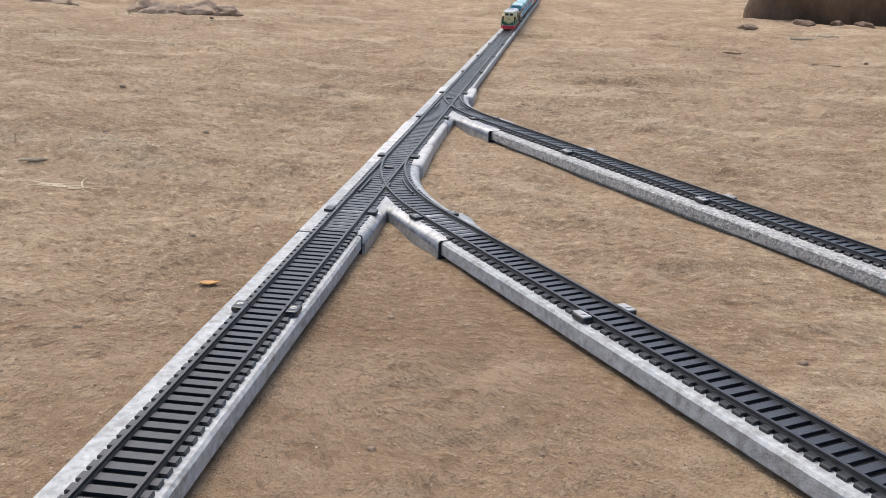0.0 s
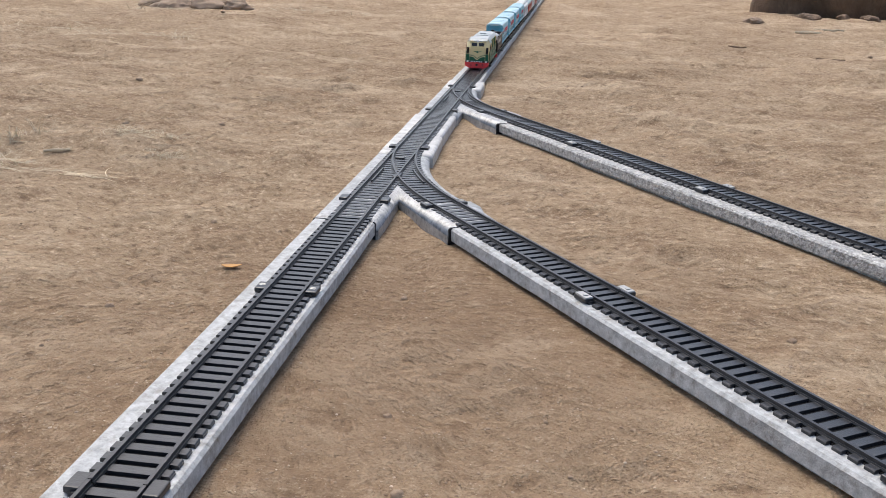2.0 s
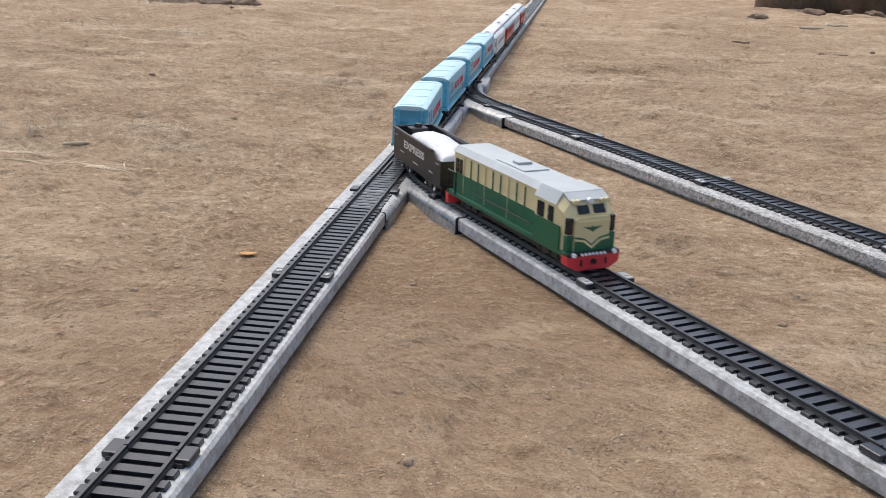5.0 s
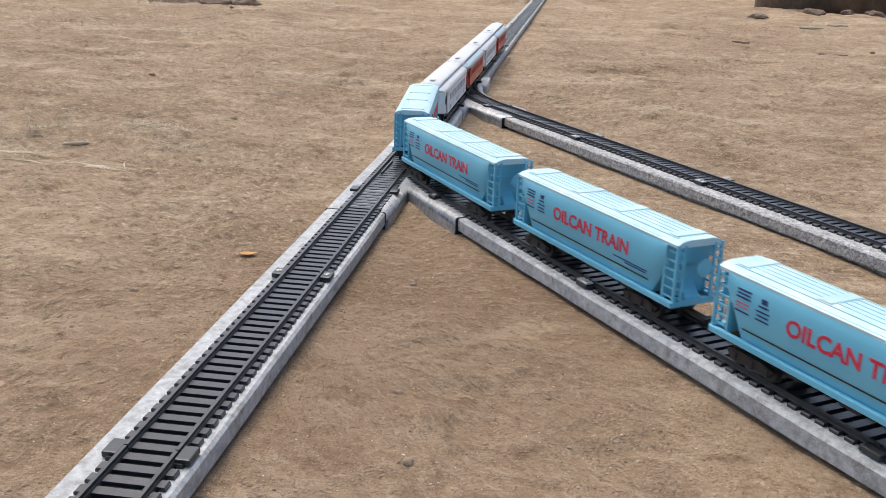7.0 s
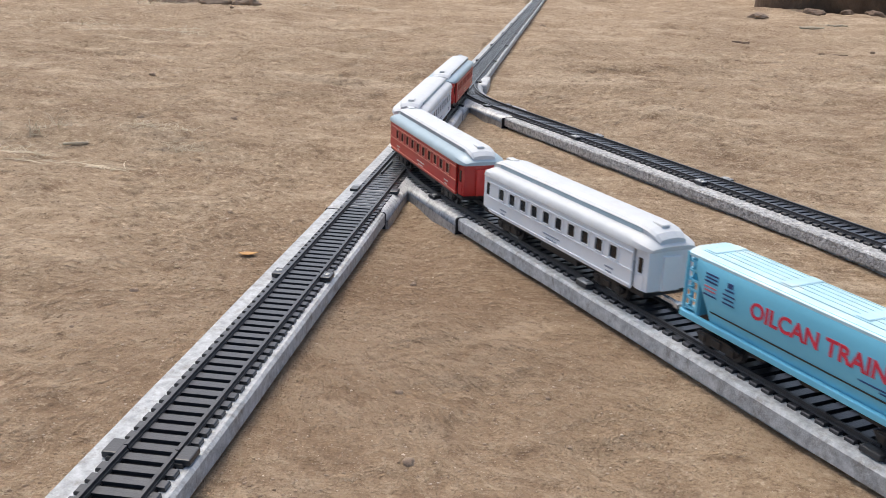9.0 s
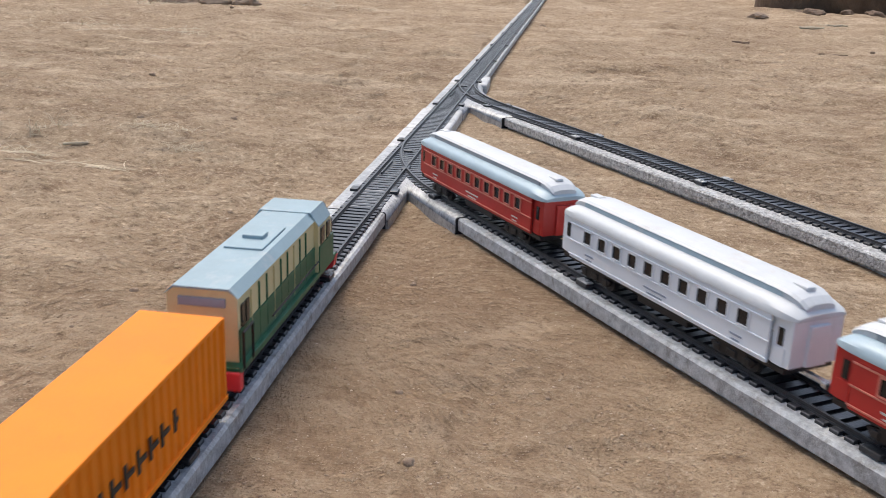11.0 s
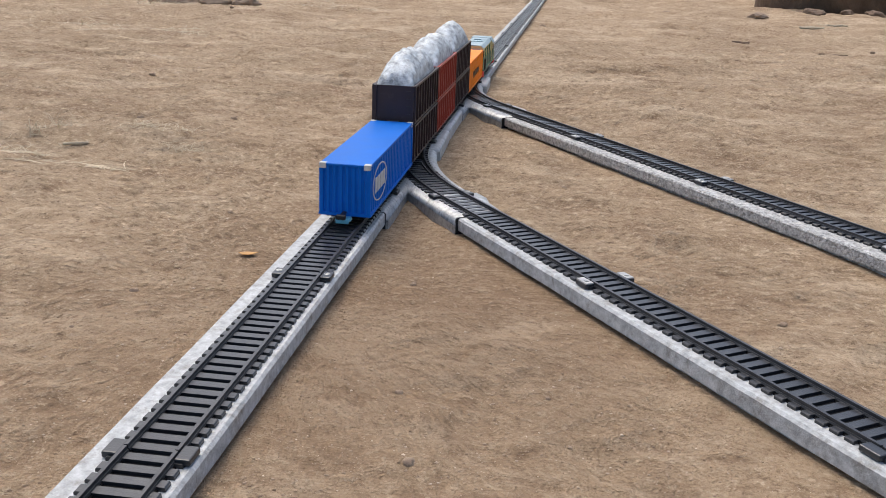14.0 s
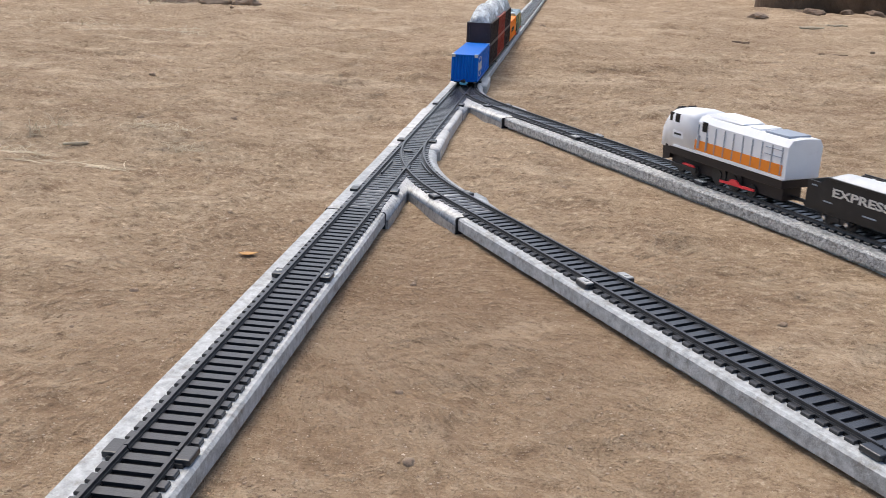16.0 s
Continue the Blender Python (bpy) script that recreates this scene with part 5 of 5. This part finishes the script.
    for x in (-0.034, -0.016, 0.000, 0.026, 0.042):
        for sgn in (-1, 1):
            shared("wheel", BIG_WHEEL if abs(x) < 0.02 else WHEEL_MESH, pose(x, sgn * GAUGE / 2, 0.0075 if abs(x) < 0.02 else 0.0042, 0, 0, 0 if sgn < 0 else 180), ob)
    for sgn in (-1, 1):
        bm = bmesh.new()
        y = sgn * 0.0122
        prism(bm, [(-0.040, 0.0052), (-0.006, 0.0040), (-0.006, 0.0056), (-0.040, 0.0068)], y - 0.0006, y + 0.0006, "y")
        part("drive_rod", bm, PILOT_RED, ob, "red plastic drive rod")
        bm = bmesh.new()
        prism(bm, [(-0.030, 0.0045), (-0.022, 0.0088), (-0.018, 0.0088), (-0.014, 0.0050), (-0.020, 0.0060)], y - 0.0004, y + 0.0010, "y")
        part("valve_rod", bm, PILOT_RED, ob, "red plastic valve rod")
        bm = bmesh.new()
        prism(bm, [(0.022, 0.0078), (0.036, 0.0078), (0.034, 0.0092), (0.024, 0.0092)], y - 0.0006, y + 0.0006, "y")
        part("spring_bar", bm, PILOT_RED, ob, "red plastic spring bar")
        bm = bmesh.new()
        box(bm, 0.020, 0.048, y - 0.0008, y + 0.0008, 0.0040, 0.0072, 0.0004)
        part("axle_frame", bm, BLACK, ob)
    coupler(ob, -h, -1)
    return ob, L


# ---- trains: (thing, length, distance of its front behind the train's front) ----
def widen(ob, k, tall=1.0, foot=0.010):
    """Make a car's body broader, and taller or lower above its foot; its running gear keeps the gauge."""
    done = set()
    for c in (ob, *ob.children_recursive):
        if c.type != "MESH" or c.name.split(".")[0] in ("bogie", "wheel", "axle_cap", "coupler"):
            continue
        c.location.y *= k
        placed = c.location.z > 0.001
        if placed:
            c.location.z = foot + (c.location.z - foot) * tall
        if c.data.name not in done:
            done.add(c.data.name)
            q = c.matrix_basis.to_3x3().to_4x4()
            grow = Matrix.Diagonal((1, k, tall, 1))
            if not placed:
                grow = Matrix.Translation((0, 0, foot * (1 - tall))) @ grow
            c.data.transform(q.inverted() @ grow @ q)


def coupled(cars, gap):
    out, s = [], 0.0
    for ob, length, *more in cars:
        out.append((ob, length, s))
        s += length + (more[0] if more else gap)
    return out


hop, hop_len = hopper_wagon()
widen(hop, 0.98, 0.98)
hoppers = [(hop, hop_len, 0.024)] + [(copy_thing(hop, Matrix.Identity(4)), hop_len, 0.024) for i in range(3)]
ten, ten_len = tender()
widen(ten, 1.10)
white1 = coach(COACH_WHITE, "white plastic passenger coach with dusty white roof", "passenger_coach", COACH_ROOF, COACH_WHITE)
red1 = coach(COACH_RED, "red passenger coach with pale grey-blue roof", "passenger_coach", PALE_BLUE_ROOF, RED_TRIM)
widen(white1[0], 1.06)
widen(red1[0], 1.06)
white2 = (copy_thing(white1[0], Matrix.Identity(4)), white1[1])
red2 = (copy_thing(red1[0], Matrix.Identity(4)), red1[1])
TRAIN_A = coupled([(*green_loco("green and cream toy diesel locomotive with red pilot", PALE_ROOF), 0.004), (ten, ten_len, 0.0200), *hoppers, white1, red1, white2, red2], 0.0200)
dark1 = gondola(GONDOLA_BROWN, "dark brown stacked gondola wagon heaped with pale load", 1)
TRAIN_B = coupled([(*green_loco("green and cream toy diesel locomotive with grey-blue roof", LOCO_ROOF), 0.012), container_wagon(ORANGE, "container_wagon", "orange corrugated container on a flat wagon"), dark1,
                   gondola(GONDOLA_RED, "brick red stacked gondola wagon heaped with pale load", 5), gondola(GONDOLA_BROWN, "dark brown stacked gondola wagon heaped with pale load", 11),
                   container_wagon(BLUE, "container_wagon", "blue corrugated container on a flat wagon")], 0.005)
TRAIN_C = coupled([white_loco(), (copy_thing(ten, Matrix.Identity(4)), ten_len)], 0.020)


def table(rows, t):
    """Straight-line reading of a table of (seconds, value)."""
    if t <= rows[0][0]:
        return rows[0][1]
    for (t0, v0), (t1, v1) in zip(rows, rows[1:]):
        if t <= t1:
            return v0 + (v1 - v0) * (t - t0) / (t1 - t0)
    return rows[-1][1]


for ob, k in ((TRAIN_A[0][0], 1.14), (TRAIN_B[0][0], 1.12), *((c[0], 1.05) for c in TRAIN_B[1:]), (TRAIN_C[0][0], 1.07)):
    widen(ob, k)


FRONT_A = [(0, -1.38), (0.5, -1.165), (1, -0.945), (1.5, -0.732), (2, -0.535), (2.5, -0.360), (3, -0.195), (3.5, -0.047), (4, 0.083), (4.2, 0.135), (6.3, 0.692), (7, 0.857), (9, 1.330), (11.5, 1.884), (12, 1.998), (12.5, 2.120), (16, 2.936)]
REAR_B = [(0, -2.30), (5.6, -2.30), (11.3, -0.704), (12.5, -0.361), (13, -0.218), (13.5, -0.066), (14, 0.087), (14.5, 0.235), (15, 0.375), (15.5, 0.517), (16, 0.668)]
FRONT_C = [(0, 1.30), (11.6, 1.30), (15.1, 0.499), (15.5, 0.397), (15.8, 0.324), (16, 0.284)]
FAR_ARC = RADIUS * radians(33)


def car_pose(path, back, front, bogie_in):
    """A car between two places of a path, borne by its bogies."""
    sgn = 1 if front > back else -1
    ax, ay, _ = path(back + sgn * bogie_in)
    bx, by, _ = path(front - sgn * bogie_in)
    h = math.atan2(by - ay, bx - ax)
    return pose((ax + bx) / 2, (ay + by) / 2, RAIL_TOP, 0, 0, math.degrees(h))


def motions():
    times = [i * 0.25 for i in range(65)]
    total_b = TRAIN_B[-1][2] + TRAIN_B[-1][1]
    for ob, length, s in TRAIN_A:
        walk(ob, [(t, car_pose(near_path, table(FRONT_A, t) - s - length, table(FRONT_A, t) - s, 0.026)) for t in times])
    for ob, length, s in TRAIN_B:
        walk(ob, [(t, car_pose(main_path, table(REAR_B, t) + total_b - s - length, table(REAR_B, t) + total_b - s, 0.026)) for t in times])
    for ob, length, s in TRAIN_C:
        walk(ob, [(t, car_pose(far_path, FAR_ARC + table(FRONT_C, t) + s + length, FAR_ARC + table(FRONT_C, t) + s, 0.024)) for t in times])


# ---- stones, dry grass, leaf and banks ----
def rock_mesh(name, r, seed, flat=0.6, cut=3):
    bm = bmesh.new()
    bmesh.ops.create_icosphere(bm, subdivisions=cut, radius=1)
    for v in bm.verts:
        k = 1 + 0.45 * noise.noise(v.co * 1.3 + Vector((seed, 0, 0))) + 0.2 * noise.noise(v.co * 3.5 + Vector((0, seed, 0)))
        v.co = Vector((v.co.x, v.co.y, v.co.z * flat)) * r * k
    me = bpy.data.meshes.new(name)
    bm.to_mesh(me)
    bm.free()
    for f in me.polygons:
        f.use_smooth = True
    return me


def z_at(x, y):
    return float(ground_height(np.array([x]), np.array([y]))[0])


STONE_MESHES = [rock_mesh("pebble", 1.0, s, 0.65, 2) for s in (1, 2, 3)]
for me in STONE_MESHES:
    me.materials.append(STONE)
rng = random.Random(4)
spots = [(-0.0852, -0.0096, 0.0023), (0.0655, -0.0889, 0.0017), (0.1245, 0.2653, 0.0022), (0.2348, 0.013, 0.0022)]
for i in range(26):
    u = rng.random()
    yy = -0.2 + 2.6 * u ** 1.6
    spots.append((rng.uniform(-0.3 - 0.45 * yy, 0.35 + 0.45 * yy), yy, rng.choice((0.0010, 0.0012, 0.0016, 0.0022)) * (1 + 1.2 * max(0, yy))))
for i, (x, yy, r) in enumerate(spots):
    if float(track_distance(np.array([x]), np.array([yy]))[0]) < 0.03:
        continue
    ob = new("pebble", STONE_MESHES[i % 3])
    ob.matrix_world = pose(x, yy, z_at(x, yy) + r * 0.12, 0, 0, rng.uniform(0, 360)) @ Matrix.Diagonal((r, r, r, 1))
    tagged(ob, "small brown pebble lying on the soil", "pebble", "pebbles on the soil")


def grit_material():
    m = bpy.data.materials.new("loose_grit")
    m.use_nodes = True
    n, l = m.node_tree.nodes, m.node_tree.links
    b = n["Principled BSDF"]
    geo, ramp = n.new("ShaderNodeNewGeometry"), n.new("ShaderNodeValToRGB")
    l.new(geo.outputs["Random Per Island"], ramp.inputs["Fac"])
    e = ramp.color_ramp.elements
    e[0].color, e[1].color = (0.22, 0.15, 0.095, 1), (0.64, 0.52, 0.40, 1)
    for at, c in ((0.35, (0.32, 0.228, 0.15, 1)), (0.8, (0.42, 0.31, 0.22, 1))):
        e.new(at).color = c
    l.new(ramp.outputs["Color"], b.inputs["Base Color"])
    b.inputs["Roughness"].default_value = 0.9
    return m


def grit(count, seed):
    """Loose crumbs of soil: small uneven eight-sided grains."""
    r = np.random.RandomState(seed)
    u = r.rand(count)
    y = -0.27 + 1.5 * u ** 1.7
    x = 0.06 + (r.rand(count) - 0.5) * (0.50 + 0.95 * (y + 0.27))
    keep = track_distance(x, y) > 0.021
    x, y = x[keep], y[keep]
    n = len(x)
    size = (0.00025 + 0.0007 * r.rand(n) ** 8) * (1 + 0.9 * np.clip(y, 0, 2))
    base = np.array([[1, 0, 0], [0, 1, 0], [-1, 0, 0], [0, -1, 0], [0, 0, 0.4], [0, 0, -0.4]], float)
    v = base[None] * size[:, None, None] * (0.6 + 0.8 * r.rand(n, 6, 1))
    a = r.rand(n) * 6.28
    c, s = np.cos(a)[:, None], np.sin(a)[:, None]
    px = v[:, :, 0] * c - v[:, :, 1] * s + x[:, None]
    py = v[:, :, 0] * s + v[:, :, 1] * c + y[:, None]
    pz = v[:, :, 2] + (ground_height(x, y) + 0.10 * size)[:, None]
    co = np.stack([px, py, pz], -1).reshape(-1, 3)
    tri = np.array([[0, 1, 4], [1, 2, 4], [2, 3, 4], [3, 0, 4], [1, 0, 5], [2, 1, 5], [3, 2, 5], [0, 3, 5]])
    faces = (tri[None] + 6 * np.arange(n)[:, None, None]).reshape(-1, 3)
    me = bpy.data.meshes.new("soil_grit")
    me.vertices.add(len(co))
    me.vertices.foreach_set("co", co.ravel())
    me.loops.add(faces.size)
    me.loops.foreach_set("vertex_index", faces.ravel())
    me.polygons.add(len(faces))
    me.polygons.foreach_set("loop_start", np.arange(0, faces.size, 3))
    me.update(calc_edges=True)
    me.materials.append(grit_material())
    tagged(new("soil_grit", me), "loose crumbs and grit scattered over the soil", "grit", kind="stuff")


grit(70000, 3)


def straw_patch(label, places, seed, height, count, rise=(0.04, 0.08, 0.15, 0.4), curl=1.2, along=None):
    """Thin bent blades that curl, lean and lie about their roots; along: the way most of them point, in degrees."""
    r = random.Random(seed)
    bm = bmesh.new()
    for cx, cy, rx, ry in places:
        for i in range(count):
            x, y = cx + r.gauss(0, rx), cy + r.gauss(0, ry)
            a = r.uniform(0, 2 * math.pi) if along is None else radians(along) + r.gauss(0, 0.35) + r.choice((0, math.pi))
            ln = height * r.uniform(0.4, 1.4)
            lift = r.choice(rise) * r.uniform(0.5, 1.2)
            w = (0.00012 + 0.013 * height) * r.uniform(0.5, 1.6)
            z = z_at(x, y) + 0.0004
            prev, qx, qy = None, x, y
            bend = r.gauss(0, curl)
            for k in range(7):
                u = k / 6
                ax = a + bend * u
                px, py = -math.sin(ax) * w, math.cos(ax) * w
                qz = max(z + ln * lift * math.sin(u * 2.4) * 0.9, z_at(qx, qy) + 0.0005)
                t = 1 - 0.75 * u
                ring = [bm.verts.new((qx - px * t, qy - py * t, qz)), bm.verts.new((qx, qy, qz + w * 0.8 * t)), bm.verts.new((qx + px * t, qy + py * t, qz))]
                if prev:
                    for j in range(3):
                        bm.faces.new((prev[j], prev[(j + 1) % 3], ring[(j + 1) % 3], ring[j]))
                prev = ring
                qx, qy = qx + math.cos(ax) * ln / 6, qy + math.sin(ax) * ln / 6
    return tagged(part("dry_grass", bm, STRAW), label, "dry grass", "dry grass tufts", "stuff")


STANDING = (0.1, 0.5, 0.9, 1.3)
straw_patch("short tuft of pale dry grass standing on the ridge", [(-0.311, 0.335, 0.008, 0.005), (-0.325, 0.317, 0.004, 0.004)], 2, 0.012, 34, STANDING, 0.8)
straw_patch("low curled pale dry grass along the ridge", [(-0.241, 0.333, 0.010, 0.006), (-0.225, 0.333, 0.010, 0.006), (-0.187, 0.302, 0.010, 0.005)], 3, 0.010, 62, (0.05, 0.15, 0.4), 2.2)
straw_patch("curled dry grass and roots on the soil", [(-0.324, 0.281, 0.012, 0.010), (-0.289, 0.254, 0.008, 0.008), (-0.199, 0.337, 0.010, 0.008)], 4, 0.012, 36, (0.05, 0.15, 0.5), 1.8)
straw_patch("long pale dry stalks lying on the soil", [(-0.304, 0.264, 0.010, 0.003), (-0.276, 0.237, 0.012, 0.003)], 5, 0.028, 9, (0.04, 0.08), 0.4, -5)
straw_patch("pale dry stalks lying side by side", [(-0.234, 0.226, 0.006, 0.003), (-0.215, 0.228, 0.005, 0.003)], 9, 0.022, 12, (0.05, 0.10), 0.5, -8)
straw_patch("pale dry grass far off on the soil", [(-0.82, 1.28, 0.06, 0.05), (-0.72, 1.22, 0.05, 0.03), (-0.58, 1.25, 0.03, 0.02)], 6, 0.036, 34)
straw_patch("pale dry grass at the foot of the stones", [(-0.90, 1.86, 0.06, 0.04), (-0.56, 1.98, 0.08, 0.03)], 7, 0.045, 60)
straw_patch("dry stalks lying on the soil", [(0.30, 0.88, 0.5, 0.4), (-0.3, 0.8, 0.3, 0.3)], 8, 0.018, 26)


def twig(x, y, length, turn, thick, label, mat):
    """A short crooked stick lying on the soil."""
    r = random.Random(int(abs(x) * 1e4))
    bm = bmesh.new()
    rings = []
    for k in range(7):
        u = k / 6 - 0.5
        t = thick * (1.0 - 0.5 * abs(u))
        cy, cz = length * 0.06 * r.uniform(-1, 1), thick * 0.8 + length * 0.03 * r.random()
        rings.append([(length * u, cy + t * math.cos(a), cz + t * math.sin(a)) for a in (0, 1.05, 2.09, 3.14, 4.19, 5.24)])
    loft(bm, rings)
    ob = part("twig", bm, mat)
    ob.matrix_world = pose(x, y, z_at(x, y), 0, 0, turn)
    tagged(ob, label, "twig", "twigs on the soil")


twig(-0.279, 0.298, 0.020, 28, 0.0014, "pale dry broken twig lying on the soil", STRAW)
twig(0.659, 1.931, 0.060, 8, 0.0035, "pale dry stick far off on the soil", STRAW)
twig(0.595, 1.445, 0.050, -6, 0.0026, "dark stick far off on the soil", EARTH)
twig(0.439, 1.522, 0.035, -22, 0.0020, "dark stick far off on the soil", EARTH)
twig(0.726, 2.017, 0.070, 14, 0.0030, "grey bent twig at the foot of the bank", STRAW)


def leaf():
    bm = bmesh.new()
    outline = [(0, 0), (0.25, 0.22), (0.55, 0.26), (0.85, 0.12), (1.05, 0), (0.85, -0.12), (0.55, -0.26), (0.25, -0.22)]
    for x0, z0 in ((0, 0),):
        top = [bm.verts.new((x * 0.0105, y * 0.0105, 0.0012 + 0.0030 * (x - 0.5) ** 2 + 0.06 * abs(y) * 0.0105)) for x, y in outline]
        low = [bm.verts.new((v.co.x, v.co.y, v.co.z - 0.0003)) for v in top]
        bm.faces.new(top)
        bm.faces.new(low[::-1])
        for i in range(len(top)):
            j = (i + 1) % len(top)
            bm.faces.new((top[i], low[i], low[j], top[j]))
    ob = part("dry_leaf", bm, LEAF)
    ob.matrix_world = pose(-0.0535, 0.0560, z_at(-0.0518, 0.0557) + 0.0003, 0, 0, 15)
    tagged(ob, "small curled yellow-brown leaf on the soil", "leaf")


leaf()
for i, (x, y, r, f) in enumerate(((-0.86, 1.97, 0.055, 0.5), (-0.77, 1.95, 0.050, 0.45), (-0.95, 2.05, 0.05, 0.5), (-0.70, 1.93, 0.035, 0.5), (-1.25, 2.1, 0.07, 0.4), (0.60, 2.30, 0.022, 0.5), (0.36, 2.35, 0.018, 0.5))):
    me = rock_mesh("stone", r, 10 + i, f, 4)
    me.materials.append(STONE)
    ob = new("stone", me)
    ob.matrix_world = pose(x, y, z_at(x, y) + r * f * 0.25, 0, 0, 40 * i)
    tagged(ob, "rough brown stone half sunk in the soil", "stone", "stones at the far side")
me = rock_mesh("earth_bank", 1.0, 31, 0.55, 5)
me.materials.append(EARTH)
ob = new("earth_bank", me)
ob.matrix_world = pose(1.20, 3.00, -0.06, 0, 0, 20) @ Matrix.Diagonal((0.42, 0.34, 0.90, 1))
tagged(ob, "dark brown block of earth at the edge of the yard", "earth bank")
for x, y, r in ((0.787, 2.493, 0.028), (0.885, 2.515, 0.018), (0.956, 2.517, 0.024), (0.755, 2.564, 0.015)):
    me = rock_mesh("clod", r, r * 700, 0.55, 3)
    me.materials.append(EARTH)
    ob = new("clod", me)
    ob.matrix_world = pose(x, y, z_at(x, y) + r * 0.1, 0, 0, 900 * r)
    tagged(ob, "crumbled dark clod of earth below the bank", "clod", "clods below the bank")

motions()
